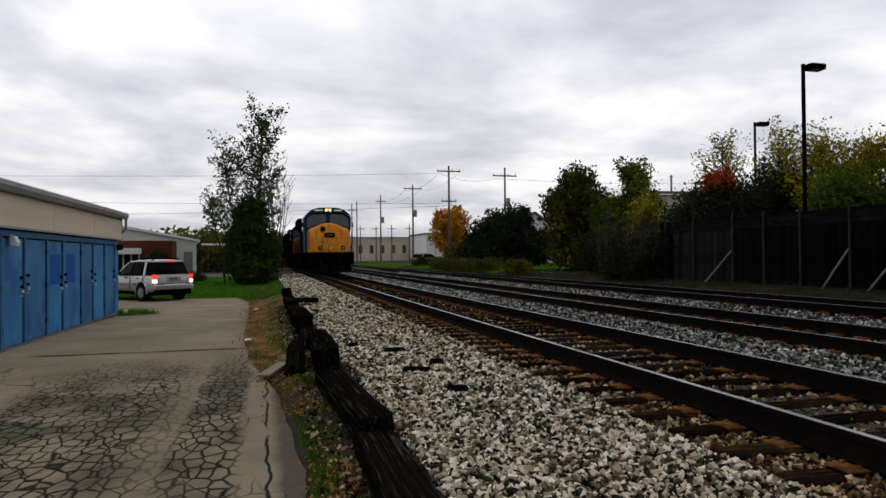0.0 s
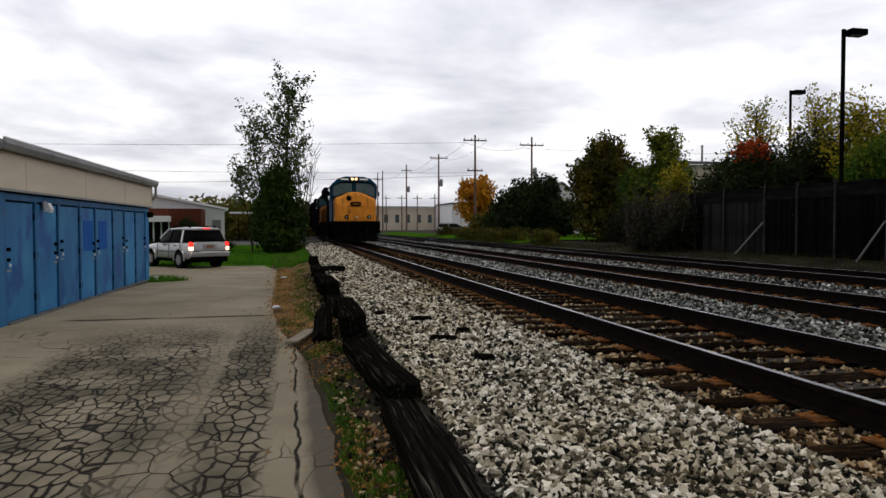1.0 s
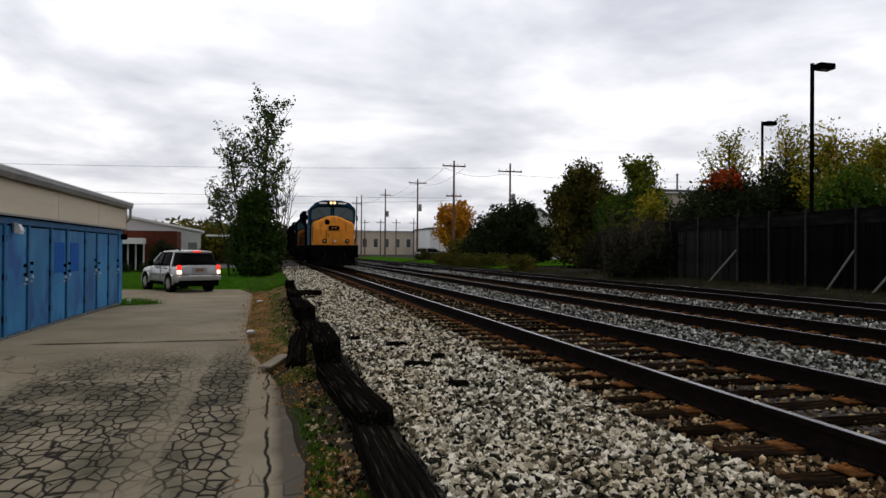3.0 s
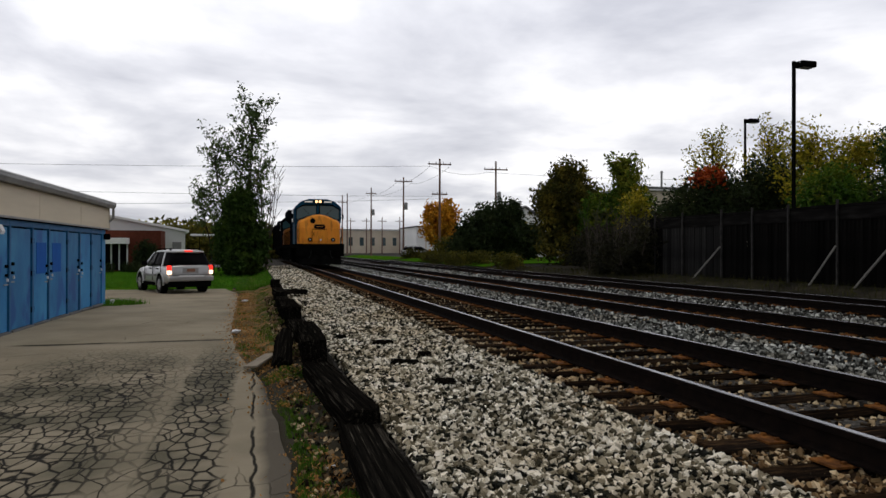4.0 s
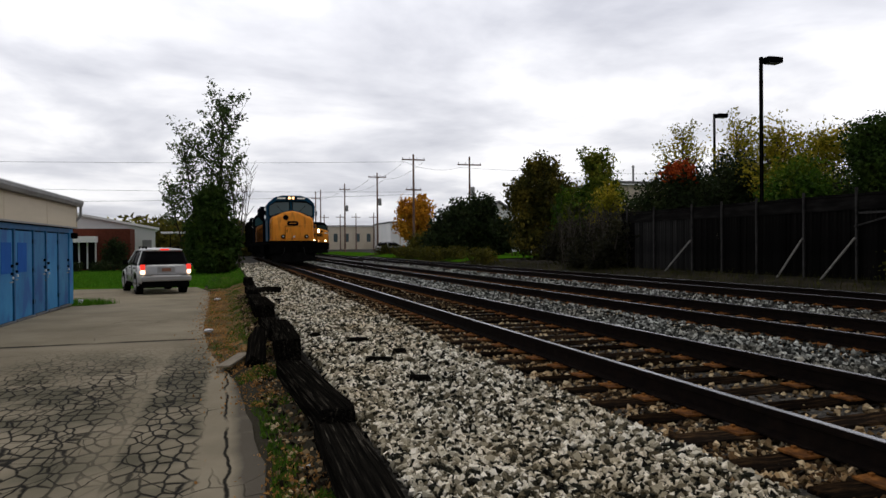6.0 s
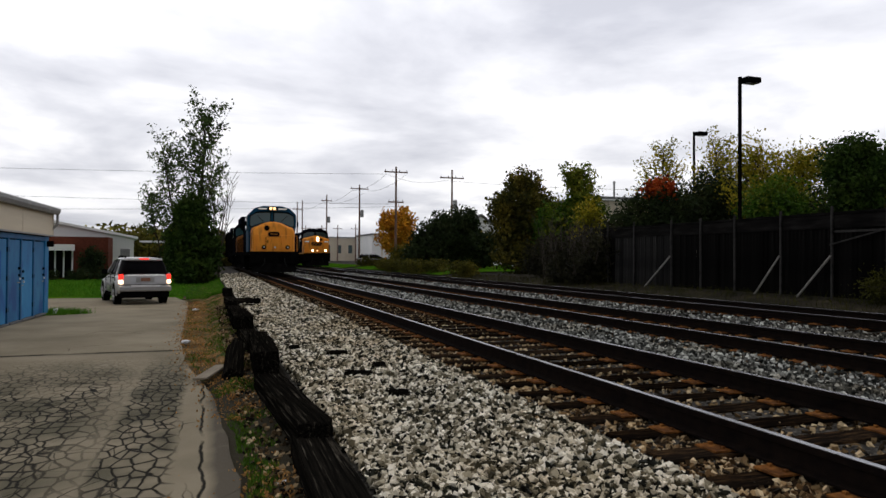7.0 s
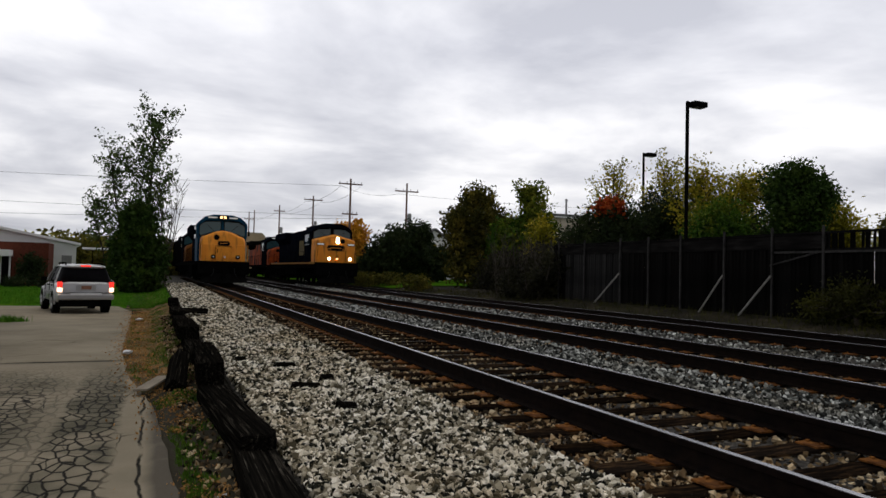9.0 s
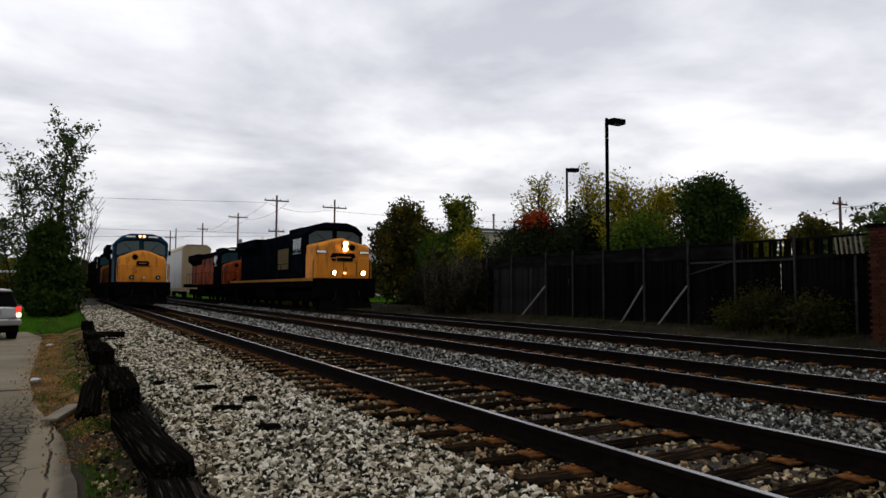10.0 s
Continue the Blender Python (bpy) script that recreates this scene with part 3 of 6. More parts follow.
def behind(n):
    y = 0.6 - 9 * rng.random(n) ** 1.4
    x = 0.92 + rng.random(n) * 2.0
    return np.stack([x, y, ground_zs(x) + 0.03 + rng.uniform(-0.012, 0.022, n)], 1)


stones("ballast_stones", 9000, behind, 0.024, M["stone"], "loose pale ballast stones beside the track")
stones("ballast_stones", 16000, tie_ends, 0.02, M["rusty_stone"], "rust-stained ballast stones round the sleeper ends")
stones("ballast_stones", 28000, between, lambda p: (0.02 + 0.0006 * p[:, 1])[:, None, None], M["blue_stone"], "grey ballast stones between the tracks")
stones("ballast_stones", 24000, cribs, 0.02, M["crib_stone"], "dirty brown ballast stones between the sleepers")


# ---- tracks ----
RAIL = ((-0.07, 0.0), (0.07, 0.0), (0.07, 0.014), (0.012, 0.03), (0.01, 0.12), (0.036, 0.13), (0.036, 0.166), (-0.036, 0.166), (-0.036, 0.13), (-0.01, 0.12), (-0.012, 0.03), (-0.07, 0.014))


def make_track(k):
    cx, top = RAIL_X[k], RAIL_Z[k]
    tr = tagged(new("railway_track"), "steel railway track on dark creosoted sleepers with rusty tie plates", "railway track", group="parallel tracks", kind="structure")
    tr.location = (cx, 0, top - 0.17)
    for sx in (-0.7525, 0.7525):
        bm = bmesh.new()
        prism(bm, [(sx + p[0], p[1]) for p in RAIL], "y", -60, 420)
        rail = part("rail", bm, M["rail_side"], tr, "dark rusted steel rail")
        bm = bmesh.new()
        box(bm, sx - 0.025, -60, 0.1645, sx + 0.025, 420, 0.17, bevel=0.002)
        part("running_surface", bm, M["rail_top"], rail, "polished steel rail head")
    bm = bmesh.new()
    box(bm, -1.3, -0.115, -0.19, 1.3, 0.115, -0.02, bevel=0.012)
    tie = mesh_of(bm, "sleeper", M["tie"])
    bm = bmesh.new()
    box(bm, -0.19, -0.1, -0.02, 0.19, 0.1, -0.004, bevel=0.004)
    for px in (-0.1, 0.1):
        for py in (-0.06, 0.06):
            box(bm, px - 0.012, py - 0.012, -0.006, px + 0.012, py + 0.012, 0.012)
    plate = mesh_of(bm, "tie_plate", M["rust_plate"])
    for j in range(-60, 150 if k < 2 else 130):
        y = 0.52 * j
        share("sleeper", tie, tr, pose(rng.uniform(-0.05, 0.05), y, rng.uniform(-0.012, 0.004), 0, 0, rng.uniform(-1.2, 1.2)))
        if -12 < j < 70:
            for sx in (-0.7525, 0.7525):
                share("tie_plate", plate, tr, pose(sx, y, 0))
    return tr


for k in range(3):
    make_track(k)


# ---- old sleepers along the drive ----
def old_tie(near, far, w=0.26, h=0.22, roll=0.0, label="weathered black railway sleeper with deep splits lying along the drive"):
    """A squared, split timber whose top runs from near to far (middle of the top edge at both ends)."""
    near, far = Vector(near), Vector(far)
    d = far - near
    length = d.length
    x, y = near.x, near.y
    bm = bmesh.new()
    n, m = 34, 44
    rings = []
    for k in range(n + 1):
        t = length * k / n
        ring = []
        for a in range(m):
            an = 2 * math.pi * (a + 0.5) / m
            cx, cz = math.cos(an), math.sin(an)
            q = max(abs(cx), abs(cz)) ** 0.96
            px, pz = cx / q * w / 2, cz / q * h / 2
            groove = noise.noise(Vector((px * 48 + x * 7, t * 0.8 + y, pz * 48)))
            worn = noise.noise(Vector((px * 7 + x * 7, t * 1.6 + y, pz * 7)))
            s = 1 + 0.06 * worn - 0.17 * max(0.0, groove - 0.08) + 0.02 * noise.noise(Vector((px * 20, t * 8 + y * 3, pz * 20 + x))) - (0.03 if k in (0, n) else 0)
            ring.append(bm.verts.new((px * s, t + (0.05 * noise.noise(Vector((px * 22, y, pz * 22))) if k in (0, n) else 0), pz * s - h / 2)))
        rings.append(ring)
    for k in range(n):
        for a in range(m):
            bm.faces.new((rings[k][a], rings[k][(a + 1) % m], rings[k + 1][(a + 1) % m], rings[k + 1][a]))
    bm.faces.new(rings[0][::-1])
    bm.faces.new(rings[n])
    bmesh.ops.recalc_face_normals(bm, faces=bm.faces)
    ob = part("old_sleeper", bm, M["old_tie"])
    yaw, pitch = math.degrees(math.atan2(-d.x, d.y)), math.degrees(math.asin(d.z / length))
    ob.matrix_world = Matrix.Translation(near) @ pose(0, 0, 0, 0, 0, yaw) @ pose(0, 0, 0, pitch) @ pose(0, 0, 0, 0, roll)
    return tagged(ob, label, "railway sleeper", group="old sleepers edging the drive")


old_tie((0.68, 0.4, 0.25), (0.735, 3.62, 0.26), w=0.29, h=0.23)
old_tie((0.745, 3.4, 0.37), (0.63, 6.3, 0.29), w=0.27, h=0.2)
old_tie((0.615, 6.1, 0.54), (0.765, 9.6, 0.4), w=0.28, h=0.25)
old_tie((0.36, 7.35, 0.14), (0.47, 8.6, 0.37), w=0.2, h=0.2, roll=38, label="short split black sleeper end leaning on the stacked timbers")
old_tie((0.72, 9.3, 0.28), (0.68, 12.2, 0.27), w=0.27, h=0.22)
old_tie((0.64, 11.3, 0.5), (0.66, 14.5, 0.42), w=0.36, h=0.24)
old_tie((0.66, 14.3, 0.33), (0.66, 17.3, 0.35), w=0.3, h=0.26)
old_tie((0.65, 16.6, 0.47), (0.62, 19.2, 0.44), w=0.3, h=0.2)
old_tie((0.63, 18.24, 0.44), (1.43, 18.52, 0.41), w=0.2, h=0.16, label="broken black sleeper piece lying across the ballast edge")
old_tie((0.57, 19.0, 0.66), (0.6, 20.1, 0.64), w=0.28, h=0.22, label="short black sleeper block on top of the row")
old_tie((0.66, 19.1, 0.36), (0.74, 22.0, 0.32), w=0.28, h=0.3)
old_tie((0.76, 22.1, 0.3), (0.8, 24.9, 0.3))
old_tie((0.8, 25.2, 0.32), (0.82, 27.6, 0.3), w=0.28)


# ---- storage building ----
M["navy_patch"] = material("repainted_blue", ((0.005, 0.08, 0.34), (0.01, 0.11, 0.42)), scale=3, rough=0.75, stretch=(1, 1, 0.4))

def make_garage():
    g = tagged(new("storage_garage"), "low storage building with blue metal doors and a beige fascia", "garage building")
    g.matrix_world = pose(-4.42, 9.95, 0, 0, 0, -1.75)
    L = 9.95
    boxes("wall", [(-8, 0.02, 0, -0.12, L, 2.12)], M["dark"], g, "dark wall core behind the doors")
    bm = bmesh.new()
    box(bm, -8.2, -0.1, 2.13, 0.06, L + 0.12, 2.72, bevel=0.01)
    fascia = part("fascia", bm, M["beige"], g, "plain beige metal fascia")
    for y in (1.02, 4.07, 7.12):
        boxes("panel_seam", [(0.058, y, 2.15, 0.066, y + 0.018, 2.71)], M["beige"], fascia)
    boxes("drip_edge", [(0.05, -0.1, 2.105, 0.085, L + 0.13, 2.14)], M["gutter"], fascia, "thin metal drip edge")
    boxes("corner_trim", [(-0.05, L + 0.11, 2.12, 0.075, L + 0.135, 2.72)], M["beige"], fascia)
    bm = bmesh.new()
    prism(bm, ((-8.4, 2.724), (0.1, 2.724), (0.1, 2.8), (-8.4, 3.05)), "y", -0.2, L + 0.2)
    part("roof", bm, M["roof"], g, "flat grey roof")
    bm = bmesh.new()
    prism(bm, ((0.105, 2.72), (0.2, 2.72), (0.235, 2.8), (0.235, 2.87), (0.215, 2.87), (0.19, 2.735), (0.12, 2.735), (0.12, 2.87), (0.105, 2.87)), "y", -0.2, L + 0.2)
    gutter = part("gutter", bm, M["gutter"], g, "pale grey metal gutter")
    boxes("gutter_lip", [(0.212, -0.2, 2.866, 0.242, L + 0.2, 2.888)], M["litter"], gutter, "bright gutter lip")
    bm = bmesh.new()
    tube(bm, (0.17, L + 0.13, 2.72), (0.16, L + 0.16, 2.45), 0.035, seg=8)
    tube(bm, (0.16, L + 0.16, 2.45), (-0.06, L + 0.08, 2.2), 0.035, seg=8)
    part("downpipe", bm, M["gutter"], g, "short bent gutter outlet")
    # black strip puts the fascia's shadow into the soffit colour
    boxes("soffit", [(-0.1, -0.08, 2.09, 0.045, L + 0.05, 2.104)], M["dark"], g, "soffit under the fascia, black for the shadow there")
    seams = (0.35, 1.6, 2.7, 3.93, 4.96, 6.33, 7.36, 8.48, 9.6)
    edge = 0.085
    for k, (y, y1) in enumerate(zip(seams, seams[1:])):
        w = y1 - y
        boxes("door_jamb", [(-0.12, y - edge / 2, 0, -0.012, y + edge / 2, 2.085)], M["blue_frame"], g, "blue door jamb")
        boxes("door_header", [(-0.12, y + edge / 2, 1.975, -0.014, y1 - edge / 2, 2.085)], M["blue_frame"], g, "blue door header")
        bm = bmesh.new()
        box(bm, -0.1, y + edge / 2 + 0.012, 0.04, -0.035, y1 - edge / 2 - 0.045, 1.94, bevel=0.008)
        d = part("door", bm, M["blue"], g, "scuffed flat blue metal door")
        lz = 1.0 + 0.04 * (k % 3)
        side = y + edge / 2 + 0.05 if k % 2 == 0 else y1 - edge / 2 - 0.17
        hasp = boxes("hasp", [(-0.032, side, lz, 0.005, side + 0.07, lz + 0.05)], M["dark"], d, "dark steel hasp", bevel=0.006)
        bm = bmesh.new()
        box(bm, -0.01, side + 0.01, lz - 0.09, 0.02, side + 0.06, lz - 0.03, bevel=0.012)
        part("padlock", bm, M["litter"], hasp, "bright padlock")
        boxes("door_pull", [(-0.032, side - 0.01, lz + 0.16, 0.008, side + 0.08, lz + 0.22)], M["dark"], d, "small dark pull", bevel=0.01)
        boxes("latch_bar", [(-0.032, side - 0.06, lz - 0.16, -0.02, side + 0.14, lz - 0.135)], M["gutter"], d, "pale latch bar")
        hinge_y = y1 - edge / 2 - 0.03 if k % 2 == 0 else y + edge / 2 + 0.01
        for z in (0.28, 1.0, 1.66):
            boxes("hinge", [(-0.035, hinge_y, z, -0.018, hinge_y + 0.03, z + 0.11)], M["dark"], d)
        if k in (3, 4):
            boxes("repainted_patch", [(-0.032, y + 0.24, 1.04, -0.026, y + 0.24 + 0.62, 1.68)], M["navy_patch"], d, "darker repainted blue patch")
        boxes("threshold", [(-0.1, y + edge / 2, -0.01, 0.03, y1 - edge / 2, 0.03)], M["roof"], g, "worn concrete threshold")
    for ya, yb in ((9.6 - edge / 2, L), (0.02, 0.35 - edge / 2)):
        boxes("end_panel", [(-0.12, ya, 0, -0.012, yb, 2.09)], M["blue"], g, "blue painted end panel")
    lamp = tagged(new("wall_lamp"), "small grey wall lamp under the soffit of the garage", "lamp")
    lamp.matrix_world = g.matrix_world.copy()
    bm = bmesh.new()
    box(bm, -0.012, 1.86, 1.84, 0.03, 2.0, 2.0, bevel=0.012)
    part("back_plate", bm, M["gutter"], lamp)
    bm = bmesh.new()
    prism(bm, ((0.03, 1.82), (0.12, 1.8), (0.14, 1.86), (0.09, 1.97), (0.03, 1.98)), "y", 1.85, 2.01)
    part("lens", bm, M["litter"], lamp, "pale lamp lens")
    far = tagged(new("wall_lamp"), "small black wall lamp at the garage corner", "lamp")
    far.matrix_world = g.matrix_world.copy()
    bm = bmesh.new()
    box(bm, -0.012, 9.72, 1.82, 0.14, 9.9, 1.98, bevel=0.03)
    part("housing", bm, M["dark"], far)
    return g


make_garage()


# ---- locomotives ----
M["faded_yellow"] = material("faded_yellow", ((0.06, 0.042, 0.01), (0.13, 0.09, 0.02)), scale=2, rough=0.7)
M["orange_dirty"] = material("dirty_orange", ((0.2, 0.032, 0.005), (0.45, 0.075, 0.01)), scale=0.8, rough=0.7, stretch=(1, 1, 0.5), spots=(0.9, 0.46, 0.62, (0.02, 0.01, 0.008)))

M["stripe_yellow"] = material("dirty_yellow_stripe", ((0.2, 0.09, 0.012), (0.42, 0.19, 0.02)), scale=1.5, rough=0.7)


def wheels(parent, y0, axles, gap=1.85):
    for sx in (-1, 1):
        bm = bmesh.new()
        y1 = y0 + gap * (axles - 1)
        prism(bm, ((y0 - 0.8, 0.75), (y0 - 0.6, 0.55), (y0 + 0.4, 0.45), (y1 - 0.4, 0.45), (y1 + 0.6, 0.55), (y1 + 0.8, 0.75), (y1 + 0.6, 1.0), (y0 - 0.6, 1.0)), "x", sx * 0.98, sx * 1.14)
        for a in range(axles):
            box(bm, sx * 1.12, y0 + gap * a - 0.18, 0.4, sx * 1.24, y0 + gap * a + 0.18, 0.75, bevel=0.03)
        part("bogie_frame", bm, M["dark"], parent, "black cast bogie side frame")
        for a in range(axles):
            bm = bmesh.new()
            tube(bm, (sx * 0.7, y0 + gap * a, 0.5), (sx * 0.83, y0 + gap * a, 0.5), 0.5, seg=20)
            part("wheel", bm, M["dark"], parent)


def locomotive(nose_mat, cab_mat, hood_mat, label, headlight, ditch, stripe=None, low_nose_light=False, length=22.0, logo=True, deck=1.42, top_mat=None):
    top_mat = top_mat or hood_mat
    lo = tagged(new("locomotive"), label, "locomotive")
    # underframe, fuel tank, pilot
    boxes("underframe", [(-1.5, 0.9, 1.15, 1.5, length - 0.4, deck)], M["dark"], lo, "black walkway and underframe", bevel=0.02)
    if stripe:
        boxes("sill_stripe", [(-1.515, 1.2, deck - 0.13, -1.502, length - 1.0, deck + 0.01), (1.502, 1.2, deck - 0.13, 1.515, length - 1.0, deck + 0.01)], stripe, lo, "yellow sill stripe")
    bm = bmesh.new()
    prism(bm, ((-1.3, 0.35), (1.3, 0.35), (1.45, 0.6), (1.45, 1.15), (-1.45, 1.15), (-1.45, 0.6)), "y", 8.4, 13.2)
    part("fuel_tank", bm, M["dark"], lo)
    bm = bmesh.new()
    prism(bm, ((0.55, 0.62), (0.45, deck), (1.3, deck), (1.3, 0.62)), "x", -1.5, 1.5)
    part("pilot", bm, M["dark"], lo, "black pilot plate")
    bm = bmesh.new()
    pts = [(-1.35, 0.5), (-0.2, 0.05), (0.2, 0.05), (1.35, 0.5)]
    lo_v = [bm.verts.new((px, py, 0.12)) for px, py in pts]
    hi_v = [bm.verts.new((px * 0.97, py + 0.35, 0.68)) for px, py in pts]
    bk_v = [bm.verts.new((px * 0.97, 1.0, zz)) for px, zz in ((-1.35, 0.68), (1.35, 0.68), (1.35, 0.12), (-1.35, 0.12))]
    for k in range(3):
        bm.faces.new((lo_v[k], lo_v[k + 1], hi_v[k + 1], hi_v[k]))
    bm.faces.new((hi_v[0], hi_v[1], hi_v[2], hi_v[3], bk_v[1], bk_v[0]))
    bm.faces.new((lo_v[3], bk_v[2], bk_v[1], hi_v[3]))
    bm.faces.new((lo_v[0], hi_v[0], bk_v[0], bk_v[3]))
    bmesh.ops.recalc_face_normals(bm, faces=bm.faces)
    part("snow_plough", bm, M["dark"], lo, "black wedge snow plough")
    for sx in (-1, 1):
        bm = bmesh.new()
        tube(bm, (sx * 0.6, 0.4, 1.0), (sx * 0.62, 0.35, 0.7), 0.03, seg=6)
        tube(bm, (sx * 0.62, 0.35, 0.7), (sx * 0.75, 0.4, 0.5), 0.03, seg=6)
        part("air_hose", bm, M["black"], lo)
        bm = bmesh.new()
        tube(bm, (sx * 0.45, 0.8, deck), (sx * 0.45, 0.8, deck + 1.0), 0.02, seg=6)
        tube(bm, (sx * 0.45, 0.8, deck + 1.0), (sx * 1.42, 0.85, deck + 1.0), 0.02, seg=6)
        tube(bm, (sx * 1.42, 0.85, deck + 1.0), (sx * 1.42, 0.85, deck - 0.6), 0.02, seg=6)
        part("front_handrail", bm, nose_mat, lo)
    for sx in (-1, 1):
        boxes("step", [(sx * 1.1, 0.75, z, sx * 1.52, 1.35, z + 0.04) for z in (0.35, 0.65, 0.95)], M["dark"], lo)
    bm = bmesh.new()
    box(bm, -0.14, -0.45, 0.7, 0.14, 0.3, 0.98, bevel=0.04)
    box(bm, -0.2, -0.55, 0.66, 0.1, -0.3, 1.02, bevel=0.05)
    part("coupler", bm, M["dark"], lo)
    wheels(lo, 2.9, 3)
    wheels(lo, length - 6.6, 3)
    # nose: lofted sections from the front plate back to the cab
    east = low_nose_light
    half, side_top, crown = (1.46, 3.3, 3.64) if east else (1.32, 3.0, 3.33)
    shoulder_r = 0.16 if east else 0.34

    def outline(inset, lower=0.0):
        hw, st, cr = half - inset, side_top - inset * 0.5 - lower, crown - inset * 0.4 - lower
        pts = [(hw, deck)]
        for k in range(7):
            a = math.pi / 2 * k / 6
            pts.append((hw - shoulder_r * (1 - math.cos(a)), st - shoulder_r + shoulder_r * math.sin(a) * (1.0 if not east else 0.9)))
        for k in range(1, 7):
            f = k / 6
            x = (hw - shoulder_r) * (1 - f)
            rise = f if east else math.sin(math.pi / 2 * f)
            pts.append((x, st + (cr - st) * rise))
        return pts + [(-q[0], q[1]) for q in pts[-2::-1]]

    bm = bmesh.new()
    lean = 0.1 if east else 0.26
    sections = ((1.02, 0.1, 0.06), (1.05, 0.05, 0.03), (1.11, 0.018, 0.01), (1.2, 0.0, 0.0), (2.5, -0.03, -0.04))
    rings = []
    for yy, inset, lower in sections:
        rings.append([bm.verts.new((q[0], yy + (max(0.0, q[1] - 2.2) * lean if yy < 2 else 0.0), q[1])) for q in outline(inset, lower)])
    n = len(rings[0])
    bm.faces.new(rings[0][::-1])
    bm.faces.new(rings[-1])
    for p, q in zip(rings, rings[1:]):
        for k in range(n):
            bm.faces.new((p[k], p[(k + 1) % n], q[(k + 1) % n], q[k]))
    bmesh.ops.recalc_face_normals(bm, faces=bm.faces)
    nose = part("nose", bm, nose_mat, lo, "yellow nose with streaks of grime")

    def face(z):
        return 1.02 + max(0.0, z - 2.2) * lean

    vx, vz = (0.5, 3.16) if east else (-0.43, 2.9)
    bm = bmesh.new()
    tube(bm, (vx, face(vz) - 0.02, vz), (vx, face(vz) + 0.25, vz), 0.17, seg=20)
    part("round_vent", bm, M["dark"], nose, "round black opening")
    if logo:
        # company mark as one plain dark lozenge with a slit
        ez, ew, eh = (2.66, 0.68, 0.2) if east else (2.53, 0.36, 0.14)
        y0, y1 = face(ez - eh) - 0.012, face(ez + eh) + 0.03
        bm = bmesh.new()
        prism(bm, ((-ew, ez), (-ew * 0.82, ez + eh), (ew * 0.82, ez + eh), (ew, ez), (ew * 0.82, ez - eh), (-ew * 0.82, ez - eh)), "y", y0, y1)
        emblem = part("emblem", bm, M["loco_navy"], nose, "dark blue plain emblem shape")
        boxes("emblem_bar", [(-ew * 0.6, y0 - 0.004, ez - eh * 0.12, ew * 0.6, y0 + 0.004, ez + eh * 0.12)], nose_mat, emblem, "thin yellow bar")
    # nose door with its seams, hinges and handle
    d0, d1, dz = (0.03, 0.7, 2.42) if east else (-0.48, 0.47, 2.34)
    door = boxes("nose_door", [(d0, 1.0, deck + 0.1, d1, 1.06, dz)], nose_mat, nose, "yellow nose door", bevel=0.02)
    boxes("seam", [(d0 - 0.02, 0.994, deck + 0.08, d0, 1.03, dz + 0.02), (d1, 0.994, deck + 0.08, d1 + 0.02, 1.03, dz + 0.02), (d0, 0.994, dz, d1, 1.03, dz + 0.02)], M["dark"], door, "dark door seam")
    boxes("handle", [(d0 + 0.08, 0.97, 1.95, d0 + 0.12, 1.0, 2.15)], M["dark"], door)
    for gx in (-half + 0.28, half - 0.3):
        bm = bmesh.new()
        for z in (deck + 0.25, 2.3):
            tube(bm, (gx, 1.04, z), (gx, 0.95, z), 0.014, seg=5)
        tube(bm, (gx, 0.95, deck + 0.25), (gx, 0.95, 2.3), 0.014, seg=5)
        part("grab_iron", bm, nose_mat, nose)
    # cab: front wall, raked roof, framed windshields
    top = 4.48 if east else 4.36
    bm = bmesh.new()
    roof = [(1.46, deck), (1.48, 2.8), (1.54, 3.1), (1.55, top - 0.62), (1.47, top - 0.5), (1.12, top - 0.16), (0.95, top - 0.08), (0.6, top)]
    cab_outline = roof + [(-q[0], q[1]) for q in roof[::-1]]
    prism(bm, cab_outline, "y", 2.42, 5.2)
    cab = part("cab", bm, cab_mat, lo, "dark blue cab")
    bm = bmesh.new()
    brow = [(1.5, top - 0.6), (1.47, top - 0.48), (1.1, top - 0.14), (0.6, top + 0.015)]
    inner = [(0.55, top - 0.3), (1.0, top - 0.34), (1.38, top - 0.6)]
    ring = brow + [(-q[0], q[1]) for q in brow[::-1]] + [(-q[0], q[1]) for q in inner[::-1]] + inner
    prism(bm, ring, "y", 2.16, 2.46)
    part("brow", bm, cab_mat, cab, "visor over the windshields")
    lower_edge = crown - 0.02
    for sx in (-1, 1):
        o = [(sx * 0.07, lower_edge - 0.02), (sx * 0.7, lower_edge - 0.07), (sx * 1.36, side_top - 0.02), (sx * 1.43, side_top + 0.1), (sx * 1.4, top - 0.62), (sx * 1.0, top - 0.38), (sx * 0.07, top - 0.34)]
        mx, mz = sum(q[0] for q in o) / 7, sum(q[1] for q in o) / 7
        bm = bmesh.new()
        prism(bm, o, "y", 2.385, 2.425)
        gasket = part("window_frame", bm, M["dark"], cab, "black window gasket")
        bm = bmesh.new()
        prism(bm, [(mx + (q[0] - mx) * 0.93, mz + (q[1] - mz) * 0.88) for q in o], "y", 2.372, 2.4)
        part("windshield", bm, M["windshield"] if east else M["sky_teal_glass"], gasket, "glossy windshield, teal sky reflection in its colour")
        bm = bmesh.new()
        tube(bm, (sx * 0.5, 2.34, lower_edge), (sx * 0.95, 2.36, top - 0.6), 0.012, seg=5)
        part("wiper", bm, M["dark"], gasket)
        nb = (sx * 0.34, 2.13, top - 0.235, sx * 0.92, 2.18, top - 0.1) if not east else (sx * 0.86, face(2.92) - 0.03, 2.84, sx * 1.4, face(2.92) + 0.1, 3.0)
